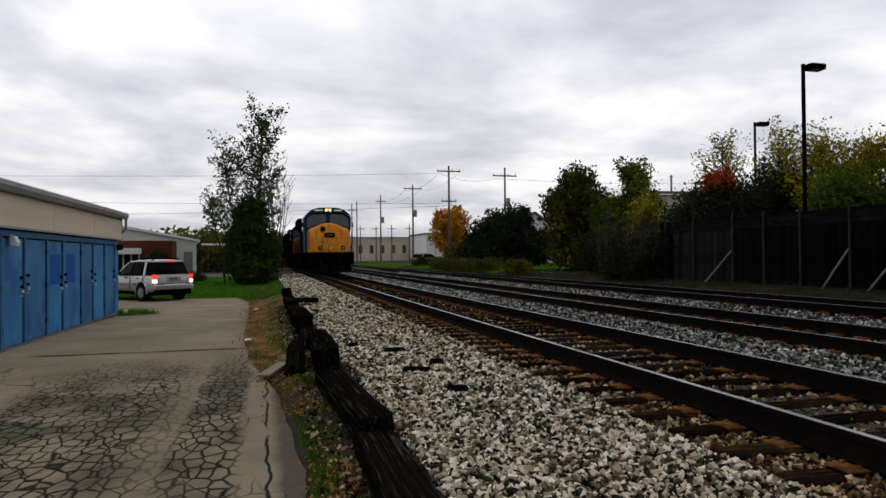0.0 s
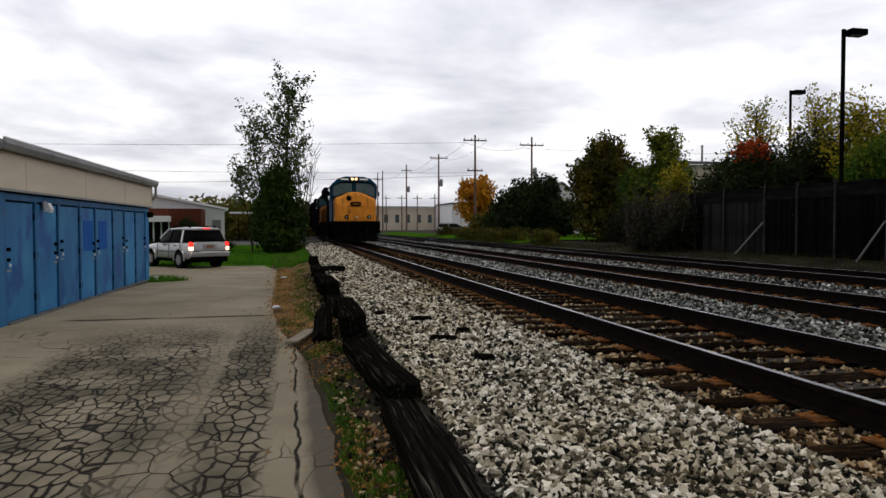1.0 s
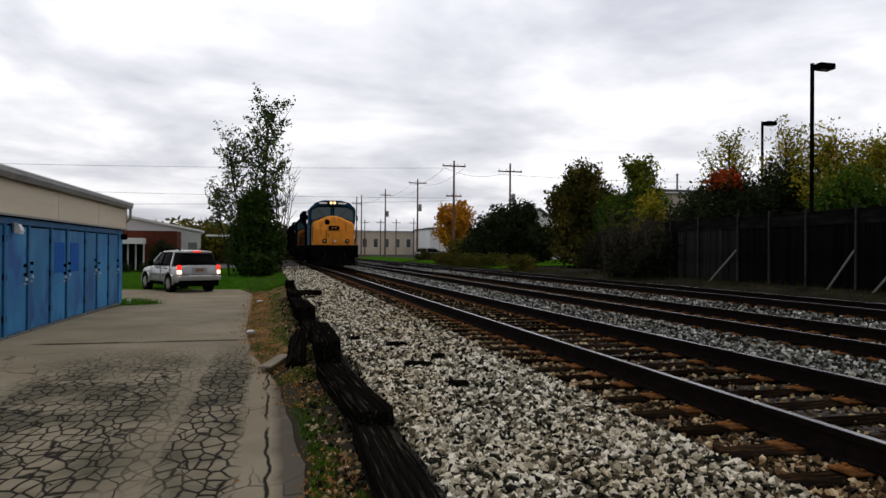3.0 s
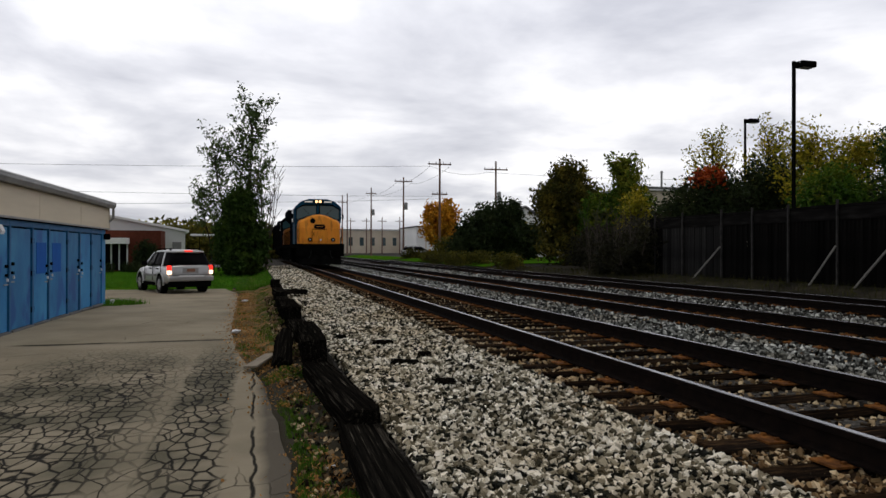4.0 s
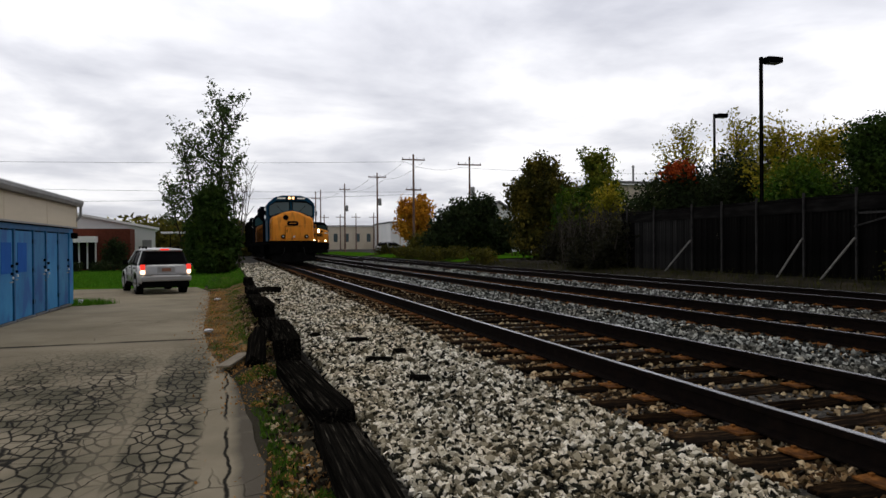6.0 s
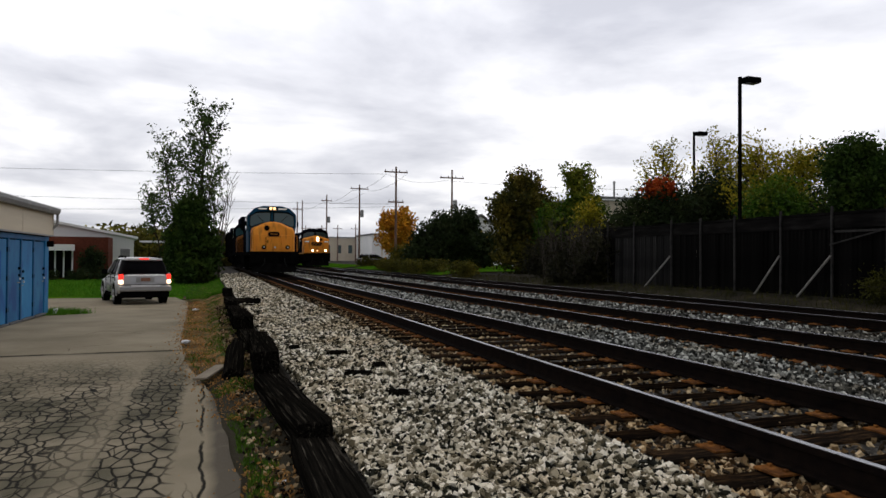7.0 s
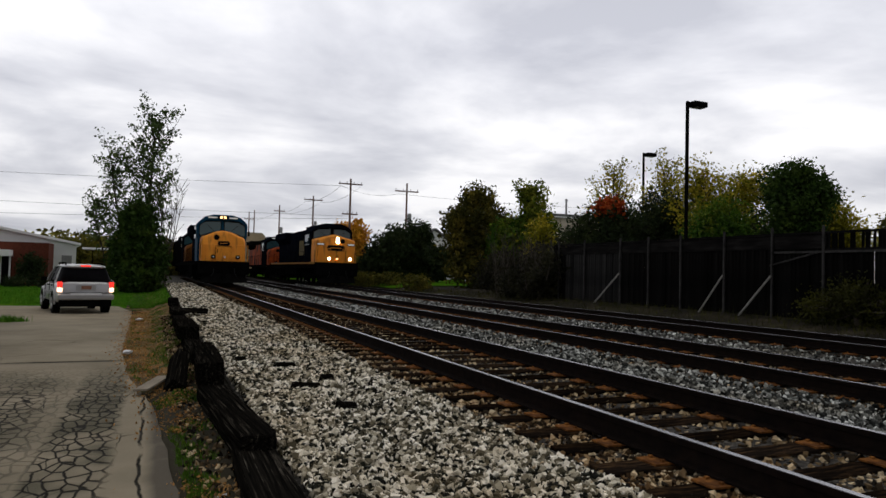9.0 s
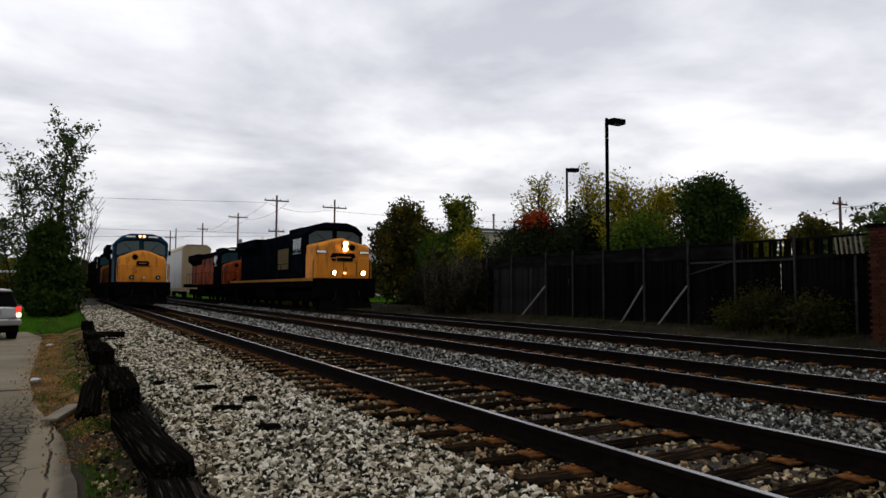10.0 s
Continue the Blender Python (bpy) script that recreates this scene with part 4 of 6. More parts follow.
        board = boxes("number_board", [nb], M["dark"], cab if not east else nose, "black number board")
        boxes("lit_panel", [(nb[0] + sx * 0.03, nb[1] - 0.012, nb[2] + 0.025, nb[3] - sx * 0.03, nb[1] + 0.01, nb[5] - 0.025)], M["number_panel"], board, "pale panel with no writing")
        side = boxes("side_window", [(sx * 1.545, 3.1, 2.95, sx * 1.575, 4.5, 3.65)], M["windshield"], cab, "dark cab side window")
        boxes("window_frame", [(sx * 1.55, 3.76, 2.95, sx * 1.582, 3.82, 3.65), (sx * 1.55, 3.06, 2.9, sx * 1.582, 4.54, 2.95), (sx * 1.55, 3.06, 3.65, sx * 1.582, 4.54, 3.7)], M["gutter"], side)
        bm = bmesh.new()
        tube(bm, (sx * 1.38, 1.0, 1.6), (sx * 1.38, 0.9, 2.55), 0.02, seg=6)
        tube(bm, (sx * 1.5, 1.25, 1.42), (sx * 1.5, 1.25, 2.5), 0.02, seg=6)
        part("grab_rail", bm, M["dark"], lo)
        boxes("mirror", [(sx * 1.6, 2.6, 3.1, sx * 1.72, 2.66, 3.4)], M["dark"], cab)
    bm = bmesh.new()
    if east:
        box(bm, -0.06, face(3.2) - 0.05, 2.98, 0.28, face(3.2) + 0.1, 3.46, bevel=0.05)
        hl = part("headlight_housing", bm, M["dark"], nose)
    else:
        box(bm, -0.3, 2.1, top - 0.26, 0.3, 2.2, top - 0.04, bevel=0.03)
        hl = part("headlight_housing", bm, M["dark"], cab)
    for hx in (-0.12, 0.12):
        bm = bmesh.new()
        if east:
            tube(bm, (0.11, face(3.2) - 0.1, 3.22 + hx), (0.11, face(3.2), 3.22 + hx), 0.12, seg=16)
        else:
            tube(bm, (hx, 2.04, top - 0.15), (hx, 2.14, top - 0.15), 0.088, seg=16)
        part("headlight", bm, headlight, hl, "lit warm headlight")
    for dx in ((-0.52, 1.0) if east else (-0.62, 0.84)):
        bm = bmesh.new()
        tube(bm, (dx, 0.86, deck + 0.27), (dx, 1.03, deck + 0.27), 0.13, seg=16)
        pod = part("ditch_light", bm, M["dark"], lo, "round black ditch light pod")
        bm = bmesh.new()
        tube(bm, (dx, 0.84, deck + 0.27), (dx, 0.9, deck + 0.27), 0.105 if east else 0.05, seg=16)
        part("lens", bm, ditch, pod, "ditch light lens")
    bm = bmesh.new()
    tube(bm, (0.06, 0.9, deck + 0.26), (0.06, 1.02, deck + 0.26), 0.06, seg=12)
    part("centre_lamp", bm, M["headlight"] if east else M["litter"], lo, "small lamp above the coupler")
    boxes("anticlimber", [(-0.5, 0.7, deck - 0.1, 0.5, 1.0, deck - 0.01)], M["dark"], lo, "black anticlimber", bevel=0.02)
    boxes("step_light", [(-1.5, 0.74, 1.2, -1.42, 0.78, 1.28)], M["litter"], lo, "small pale step light")
    # long hood, radiator wings, stacks
    bm = bmesh.new()
    prism(bm, ((-0.95, 1.42), (0.95, 1.42), (0.95, 3.85), (0.7, 4.2), (-0.7, 4.2), (-0.95, 3.85)), "y", 5.2, length - 2.2)
    hood = part("hood", bm, hood_mat, lo, "long dark engine hood")
    for y in (6.2, 8.2, 10.4, 12.6):
        for sx in (-1, 1):
            boxes("hood_door", [(sx * 0.95, y, 1.6, sx * 0.975, y + 0.8, 3.5), (sx * 0.95, y + 0.9, 1.6, sx * 0.975, y + 1.7, 3.5)], hood_mat, hood)
    bm = bmesh.new()
    prism(bm, ((-0.95, 3.3), (0.95, 3.3), (1.4, 3.75), (1.4, 4.3), (-1.4, 4.3), (-1.4, 3.75)), "y", length - 8.2, length - 2.6)
    part("radiator", bm, top_mat, hood, "flared radiator section")
    bm = bmesh.new()
    box(bm, -0.8, 5.6, 4.2, 0.8, 8.0, 4.5, bevel=0.06)
    part("roof_hatch", bm, top_mat, hood)
    bm = bmesh.new()
    box(bm, -0.97, 5.25, 3.75, 0.97, length - 2.3, 4.24, bevel=0.05)
    part("hood_roof", bm, top_mat, hood, "dark hood roof")
    for sx in (-1, 1):
        boxes("side_panel", [(sx * 0.98, 7.4, 2.2, sx * 1.0, 9.6, 3.4)], M["faded_yellow"] if logo else hood_mat, hood, "faded yellow side panel")
    bm = bmesh.new()
    for k in range(9):
        y = 5.6 + k * (length - 8) / 8
        for sx in (-1, 1):
            tube(bm, (sx * 1.45, y, 1.42), (sx * 1.45, y, 2.45), 0.018, seg=5)
    for sx in (-1, 1):
        tube(bm, (sx * 1.45, 5.6, 2.45), (sx * 1.45, length - 2.4, 2.45), 0.018, seg=5)
    part("side_railing", bm, M["dark"], lo)
    boxes("end_deck", [(-1.5, length - 2.2, 1.42, 1.5, length - 0.4, 1.5)], M["dark"], lo)
    bm = bmesh.new()
    box(bm, -0.35, 4.5, top - 0.04, 0.35, 4.9, top + 0.07, bevel=0.03)
    tube(bm, (-0.2, 4.3, top + 0.08), (-0.2, 5.0, top + 0.08), 0.05, 0.07)
    tube(bm, (0.1, 4.3, top + 0.08), (0.1, 5.0, top + 0.08), 0.05, 0.07)
    part("horn", bm, M["dark"], cab)
    return lo


def rail_car(mat, length, top, label, round_side=False):
    c = tagged(new("rail_car"), label, "freight car")
    bm = bmesh.new()
    if round_side:
        o = [(-1.3, 1.1), (1.3, 1.1), (1.55, 1.8), (1.58, 3.2), (1.3, top - 0.2), (0.6, top), (-0.6, top), (-1.3, top - 0.2), (-1.58, 3.2), (-1.55, 1.8)]
    else:
        o = [(-1.5, 1.05), (1.5, 1.05), (1.5, top - 0.15), (0.8, top), (-0.8, top), (-1.5, top - 0.15)]
    prism(bm, o, "y", 0.8, length - 0.8)
    body = part("body", bm, mat, c)
    for k in range(int(length - 2)):
        for sx in (-1, 1):
            boxes("rib", [(sx * 1.5, 1.2 + k, 1.2, sx * (1.62 if round_side else 1.54), 1.28 + k, top - 0.5)], mat, body)
    boxes("underframe", [(-1.2, 0.1, 0.8, 1.2, length - 0.1, 1.1)], M["dark"], c)
    wheels(c, 2.0, 2, 1.78)
    wheels(c, length - 3.8, 2, 1.78)
    return c


lead_west = locomotive(M["loco_yellow"], M["loco_blue"], M["loco_navy"], "standing blue locomotive with a yellow nose and lit headlight", M["headlight"], M["litter"])
M["dull_yellow"] = material("dull_yellow", ((0.05, 0.02, 0.004), (0.2, 0.07, 0.01)), scale=1.2, rough=0.8)
second_west = locomotive(M["dull_yellow"], M["loco_navy"], M["loco_navy"], "second dark blue and yellow locomotive coupled behind the first", M["gutter"], M["gutter"])
cars_west = [rail_car(M["dark"], 15.0, 4.3, "dark freight car behind the locomotives") for k in range(3)]
lead_east = locomotive(M["loco_yellow"], M["loco_navy"], M["loco_navy"], "dark navy locomotive with a yellow nose and bright headlights", M["bright_light"], M["bright_light"], stripe=M["stripe_yellow"], low_nose_light=True, deck=1.6)
second_east = locomotive(M["orange_dirty"], M["loco_navy"], M["orange_dirty"], "orange locomotive coupled behind the lead engine", M["gutter"], M["gutter"], logo=False, top_mat=M["dark"])
M["car_white"] = material("pale_car_paint", ((0.55, 0.55, 0.54), (0.68, 0.68, 0.67)), scale=0.8, rough=0.6, stretch=(1, 1, 0.3))
M["car_tan"] = material("tan_car_paint", ((0.42, 0.33, 0.2), (0.52, 0.42, 0.27)), scale=0.8, rough=0.6, stretch=(1, 1, 0.3))


def autorack(length=27.0, top=5.75):
    c = tagged(new("rail_car"), "tall autorack car with pale sides and tan ends", "freight car", group="autorack cars")
    bm = bmesh.new()
    prism(bm, ((-1.45, 0.75), (1.45, 0.75), (1.45, top - 0.5), (1.0, top - 0.1), (-1.0, top - 0.1), (-1.45, top - 0.5)), "y", 0.5, length - 0.5)
    part("body", bm, M["car_tan"], c, "tan steel end and frame")
    bm = bmesh.new()
    prism(bm, ((-1.5, top - 0.52), (-1.02, top - 0.06), (1.02, top - 0.06), (1.5, top - 0.52), (1.5, top - 0.44), (1.02, top), (-1.02, top), (-1.5, top - 0.44)), "y", 0.45, length - 0.45)
    part("roof", bm, M["car_tan"], c, "tan corrugated roof")
    panels = 16
    for sx in (-1, 1):
        for k in range(panels):
            y0 = 0.8 + k * (length - 1.6) / panels
            y1 = y0 + (length - 1.6) / panels - 0.08
            boxes("side_panel", [(sx * 1.45, y0, 1.1, sx * 1.49, y1, top - 0.6)], M["car_white"], c, "pale galvanised side panel")
    wheels(c, 2.6, 2, 1.78)
    wheels(c, length - 4.4, 2, 1.78)
    return c


cars_east = [autorack() for k in range(3)]


# ---- car on the drive ----
M["plate"] = material("number_plate", ((0.2, 0.08, 0.05), (0.28, 0.14, 0.09)), scale=9, rough=0.6)


def make_suv(label, lit=True):
    c = tagged(new("suv"), label, "car")
    glow_a, glow_b = (M["tail_glow"], M["tail_hot"]) if lit else (M["brick"], M["brick"])
    # origin between the rear wheels on the ground; the front points to +y
    def ring(bm, y, low, high, z0, z1, sharp=0.3, lean=0.0):
        out = []
        for k in range(24):
            a = 2 * math.pi * (k + 0.5) / 24
            ca, sa = math.cos(a), math.sin(a)
            u, v = math.copysign(abs(ca) ** sharp, ca), math.copysign(abs(sa) ** sharp, sa)
            f = (v + 1) / 2
            out.append(bm.verts.new((u * (low + (high - low) * f), y + lean * f, z0 + (z1 - z0) * f)))
        return out

    def loft(rings, bm):
        for p, q in zip(rings, rings[1:]):
            for k in range(24):
                bm.faces.new((p[k], p[(k + 1) % 24], q[(k + 1) % 24], q[k]))
        bm.faces.new(rings[0][::-1])
        bm.faces.new(rings[-1])
        bmesh.ops.recalc_face_normals(bm, faces=bm.faces)

    bm = bmesh.new()
    loft([ring(bm, *r) for r in ((-0.97, 0.8, 0.74, 0.5, 1.06), (-0.93, 0.87, 0.82, 0.42, 1.12), (-0.8, 0.9, 0.86, 0.36, 1.14), (0.2, 0.91, 0.88, 0.34, 1.13), (2.1, 0.91, 0.87, 0.34, 1.1),
                                 (2.55, 0.91, 0.82, 0.36, 1.06), (3.2, 0.9, 0.78, 0.38, 1.0), (3.42, 0.85, 0.72, 0.42, 0.93), (3.5, 0.78, 0.66, 0.5, 0.85))], bm)
    part("body", bm, M["silver"], c, "silver painted body", True)
    # greenhouse of dark glass under a silver roof
    bm = bmesh.new()
    loft([ring(bm, *r) for r in ((-0.88, 0.8, 0.6, 1.08, 1.6, 0.25, 0.22), (-0.8, 0.85, 0.665, 1.08, 1.66, 0.22, 0.18), (1.25, 0.86, 0.67, 1.08, 1.67, 0.22, 0.1), (2.2, 0.83, 0.62, 1.06, 1.62, 0.25, -0.72))], bm)
    cabin = part("greenhouse", bm, M["tinted"], c, "dark tinted wrap-round windows", True)
    bm = bmesh.new()
    loft([ring(bm, *r) for r in ((-0.72, 0.6, 0.56, 1.62, 1.69, 0.5), (-0.62, 0.7, 0.62, 1.61, 1.73, 0.5), (0.4, 0.71, 0.64, 1.63, 1.76, 0.5), (1.25, 0.7, 0.6, 1.62, 1.73, 0.5), (1.5, 0.64, 0.54, 1.6, 1.66, 0.5))], bm)
    part("roof", bm, M["silver"], c, "silver roof", True)
    for sx in (-1, 1):
        for ya, yb, w_, mat in ((-0.16, -0.02, 0.13, M["silver"]), (0.95, 0.9, 0.07, M["dark"]), (2.12, 1.38, 0.09, M["silver"])):
            bm = bmesh.new()
            v = [bm.verts.new(q) for q in ((sx * 0.882, ya - w_ / 2, 1.1), (sx * 0.882, ya + w_ / 2, 1.1), (sx * 0.695, yb + w_ / 2, 1.65), (sx * 0.695, yb - w_ / 2, 1.65),
                                           (sx * 0.84, ya - w_ / 2, 1.1), (sx * 0.84, ya + w_ / 2, 1.1), (sx * 0.65, yb + w_ / 2, 1.65), (sx * 0.65, yb - w_ / 2, 1.65))]
            for q in ((0, 1, 2, 3), (7, 6, 5, 4), (0, 4, 5, 1), (1, 5, 6, 2), (2, 6, 7, 3), (3, 7, 4, 0)):
                bm.faces.new([v[k] for k in q])
            bmesh.ops.recalc_face_normals(bm, faces=bm.faces)
            part("pillar", bm, mat, cabin)
        boxes("tail_light", [(sx * 0.745, -0.995, 0.93, sx * 0.9, -0.8, 1.13)], glow_a, c, "lit red tail light", bevel=0.04)
        boxes("lower_lamp", [(sx * 0.745, -1.0, 0.77, sx * 0.9, -0.82, 0.925)], glow_b, c, "bright lower lamp", bevel=0.035)
        rail = boxes("roof_rail", [(sx * 0.57, -0.45, 1.78, sx * 0.605, 1.1, 1.81)], M["dark"], c, "black roof rail", bevel=0.01)
        for y in (-0.4, 0.3, 1.0):
            boxes("rail_foot", [(sx * 0.565, y, 1.7, sx * 0.61, y + 0.08, 1.785)], M["dark"], rail)
        boxes("door_mirror", [(sx * 0.88, 1.72, 1.1, sx * 1.08, 1.84, 1.27)], M["dark"], c, "black door mirror", bevel=0.03)
        for y in (0.28, 1.22):
            boxes("door_handle", [(sx * 0.885, y, 0.96, sx * 0.925, y + 0.17, 1.0)], M["dark"], c)
        for y in (-0.1, 0.93, 2.0):
            boxes("door_seam", [(sx * 0.895, y, 0.5, sx * 0.916, y + 0.012, 1.1)], M["dark"], c)
        boxes("side_moulding", [(sx * 0.895, 0.5, 0.66, sx * 0.93, 2.1, 0.76)], M["bumper"], c, "dark grey door moulding", bevel=0.01)
        boxes("sill", [(sx * 0.8, 0.5, 0.28, sx * 0.915, 2.2, 0.42)], M["dark"], c, "black sill", bevel=0.02)
        for wy in (0.0, 2.65):
            bm = bmesh.new()
            tube(bm, (sx * 0.7, wy, 0.39), (sx * 0.918, wy, 0.39), 0.42, seg=24)
            part("wheel_arch", bm, M["dark"], c, "dark wheel arch")
            bm = bmesh.new()
            inner_r, outer_r, prev = 0.42, 0.49, None
            for k in range(15):
                a = math.radians(-8 + 196 * k / 14)
                row = [bm.verts.new((xx, wy + r * math.cos(a), 0.39 + r * math.sin(a))) for xx, r in ((sx * 0.88, outer_r), (sx * 0.935, outer_r - 0.015), (sx * 0.935, inner_r), (sx * 0.88, inner_r))]
                if prev:
                    for q in range(4):
                        bm.faces.new((prev[q], prev[(q + 1) % 4], row[(q + 1) % 4], row[q]))
                prev = row
            bmesh.ops.recalc_face_normals(bm, faces=bm.faces)
            part("arch_flare", bm, M["silver"], c, "silver wheel arch flare")
            bm = bmesh.new()
            v = tube(bm, (sx * 0.69, wy, 0.36), (sx * 0.93, wy, 0.36), 0.36, seg=28)
            bmesh.ops.bevel(bm, geom=[e for e in bm.edges if abs(e.verts[0].co.x - e.verts[1].co.x) < 1e-4], offset=0.03, segments=2, affect="EDGES")
            tyre = part("tyre", bm, M["black"], c, "black tyre")
            bm = bmesh.new()
            tube(bm, (sx * 0.88, wy, 0.36), (sx * 0.936, wy, 0.36), 0.22, seg=20)
            rim = part("rim", bm, M["bumper"], tyre, "grey alloy rim")
            for k in range(5):
                a = 2 * math.pi * k / 5
                bm = bmesh.new()
                tube(bm, (sx * 0.945, wy, 0.36), (sx * 0.94, wy + 0.2 * math.cos(a), 0.36 + 0.2 * math.sin(a)), 0.035, 0.025, seg=5)
                part("spoke", bm, M["silver"], tyre)
    boxes("valance", [(-0.84, -0.98, 0.26, 0.84, -0.7, 0.5)], M["dark"], c, "black lower valance", bevel=0.03)
    boxes("rear_bumper", [(-0.9, -1.08, 0.5, 0.9, -0.86, 0.7)], M["silver"], c, "silver bumper", bevel=0.05)
    boxes("bumper_step", [(-0.5, -1.09, 0.66, 0.5, -0.9, 0.725)], M["litter"], c, "bright step pad on the bumper", bevel=0.012)
    boxes("number_plate", [(-0.16, -1.0, 0.87, 0.16, -0.96, 0.99)], M["plate"], c, "small reddish number plate without writing")
    boxes("plate_recess", [(-0.32, -0.985, 0.83, 0.32, -0.95, 1.03)], M["silver"], c, "silver plate surround", bevel=0.01)
    boxes("brake_lamp", [(-0.16, -0.73, 1.66, 0.16, -0.62, 1.72)], glow_a, c, "lit high brake lamp")
    boxes("tailgate_seam", [(-0.72, -0.985, 0.735, 0.72, -0.95, 0.75)], M["dark"], c)
    boxes("rear_wiper", [(-0.3, -0.9, 1.15, 0.06, -0.87, 1.17)], M["dark"], c)
    return c


suv = make_suv("silver sport utility vehicle reversing with lit tail lights")
suv.scale = (0.95, 0.95, 0.95)
parked = make_suv("silver car parked beside the far tracks", False)
parked.matrix_world = pose(19.2, 84, ground_z(19), 0, 0, -70) @ Matrix.Diagonal((0.92, 0.95, 0.85, 1))


# ---- trees and bushes ----
M["leaf_shrub"] = leaf_material("shrub_leaves", (0.012, 0.03, 0.004), (0.028, 0.058, 0.008), (0.065, 0.1, 0.014))

def leaf_mesh(name, centres, size, mat, parent, label):
    n = len(centres)
    d1 = rng.normal(size=(n, 3))
    d1 /= np.linalg.norm(d1, axis=1, keepdims=True)
    d2 = np.cross(d1, rng.normal(size=(n, 3)))
    d2 /= np.linalg.norm(d2, axis=1, keepdims=True)
    s = size * rng.uniform(0.6, 1.4, (n, 1))
    nrm = np.cross(d1, d2)
    v = np.stack([centres - d1 * s, centres + d2 * s * 0.5 + nrm * s * 0.15, centres + d1 * s, centres - d2 * s * 0.5 + nrm * s * 0.15], 1)
    f = np.arange(4 * n).reshape(n, 4)
    me = bpy.data.meshes.new(name)
    me.from_pydata(v.reshape(-1, 3).tolist(), [], f.tolist())
    me.materials.append(mat)
    ob = new(name, me)
    ob.parent = parent
    return tagged(ob, label, kind="stuff")


def tree(x, y, height, lobes, leaf, size, count, label, trunk=0.12, name="tree", category="tree", clump=0.35, base=None, trunk_top=0.8, sticks=0):
    """lobes: (dx, dy, z, rx, rz, share of the leaves). Leaves sit in clumps round the ends of many limbs."""
    t = tagged(new(name), label, category)
    z0 = ground_z(x) if base is None else base
    t.location = (x, y, z0 + fall(x, y) - 0.03)
    bm = bmesh.new()
    top = Vector((rng.uniform(-0.2, 0.2), rng.uniform(-0.2, 0.2), height * trunk_top))
    knots = [Vector((0, 0, 0)), Vector((rng.uniform(-0.1, 0.1), 0, height * 0.25)), top * 0.62 + Vector((rng.uniform(-0.15, 0.15), 0, 0)), top]
    for k in range(3):
        tube(bm, knots[k], knots[k + 1], trunk * (1 - 0.3 * k), trunk * (0.7 - 0.3 * k) + 0.01, seg=8)
    cents = []
    total = sum(l[5] for l in lobes)
    for dx, dy, lz, rx, rz, part_of in lobes:
        k = max(6, int(count * part_of / total / 26))
        d = rng.normal(size=(k, 3))
        d /= np.linalg.norm(d, axis=1, keepdims=True)
        c = d * (rng.random((k, 1)) ** 0.45) * (rx, rx, rz) + (dx, dy, lz)
        for j, p in enumerate(c):
            m = int(rng.integers(14, 40))
            cents.append(p + np.clip(rng.normal(size=(m, 3)), -1.7, 1.7) * clump * rng.uniform(0.55, 1.25))
            if j % 3 == 0:
                a = knots[1].lerp(top, min(1.0, max(0.0, (p[2] - height * 0.3) / (height * 0.75))))
                tube(bm, a, Vector(p), trunk * 0.22, 0.012, seg=5)
    for j in range(sticks):
        a = Vector((rng.uniform(-1, 1), rng.uniform(-0.6, 0.6), height * 0.3))
        tube(bm, a, a + Vector((rng.uniform(-0.5, 0.5), rng.uniform(-0.3, 0.3), height * rng.uniform(0.3, 0.6))), 0.03, 0.008, seg=4)
    part("trunk", bm, M["bark"], t, "dark trunk and limbs")
    c = np.concatenate(cents)
    c[:, 2] = np.maximum(c[:, 2], 0.05)
    leaf_mesh("crown", c, size, leaf, t, "leafy crown")
    return t


def branchy(x, y, height, first, n, reach, leaf, size, per, label, trunk=0.16, rise=(0.7, 1.5), lean=0.0, stems=1, bare=0.0, taper=0.8):
    """An open tree: limbs that rise from the trunk, leaves in small tufts along their outer ends."""
    t = tagged(new("tree"), label, "tree")
    t.location = (x, y, ground_z(x, y) - 0.03)
    bm = bmesh.new()
    cents = []
    for s in range(stems):
        top = Vector((lean + rng.uniform(-0.35, 0.35) * (stems > 1), 0.0, height * (1 - 0.12 * s)))
        base = Vector((0.25 * (s - (stems - 1) / 2), 0, 0))
        mid = base.lerp(top, 0.5) + Vector((rng.uniform(-0.2, 0.2), rng.uniform(-0.2, 0.2), 0))
        tube(bm, base, mid, trunk, trunk * 0.6, seg=8)
        tube(bm, mid, top, trunk * 0.6, 0.015, seg=6)
        for k in range(n // stems):
            f = first + (1 - first) * (k + rng.random()) / (n // stems)
            p = base.lerp(mid, f * 2) if f < 0.5 else mid.lerp(top, f * 2 - 1)
            an = rng.uniform(0, 2 * math.pi)
            ln = reach * (1.15 - taper * f) * rng.uniform(0.45, 1.25)
            d = Vector((math.cos(an), math.sin(an), rng.uniform(*rise))).normalized()
            last = p
            for q in range(1, 6):
                e = last + d * ln / 5
                d = (d + Vector((rng.uniform(-0.2, 0.2), rng.uniform(-0.2, 0.2), rng.uniform(0.0, 0.22)))).normalized()
                tube(bm, last, e, 0.035 * (1.1 - q / 6), 0.035 * (1.1 - (q + 1) / 6) + 0.003, seg=4)
                last = e
                if q >= 2 and rng.random() > bare:
                    for tuft in range(2):
                        c = e + Vector(rng.normal(size=3) * 0.22)
                        m = int(rng.integers(max(2, per // 2), per + per // 2))
                        cents.append(np.array(c) + rng.normal(size=(m, 3)) * 0.15)
    part("trunk", bm, M["bark"], t, "dark trunk and thin limbs")
    leaf_mesh("crown", np.concatenate(cents), size, leaf, t, "open leafy crown")
    return t


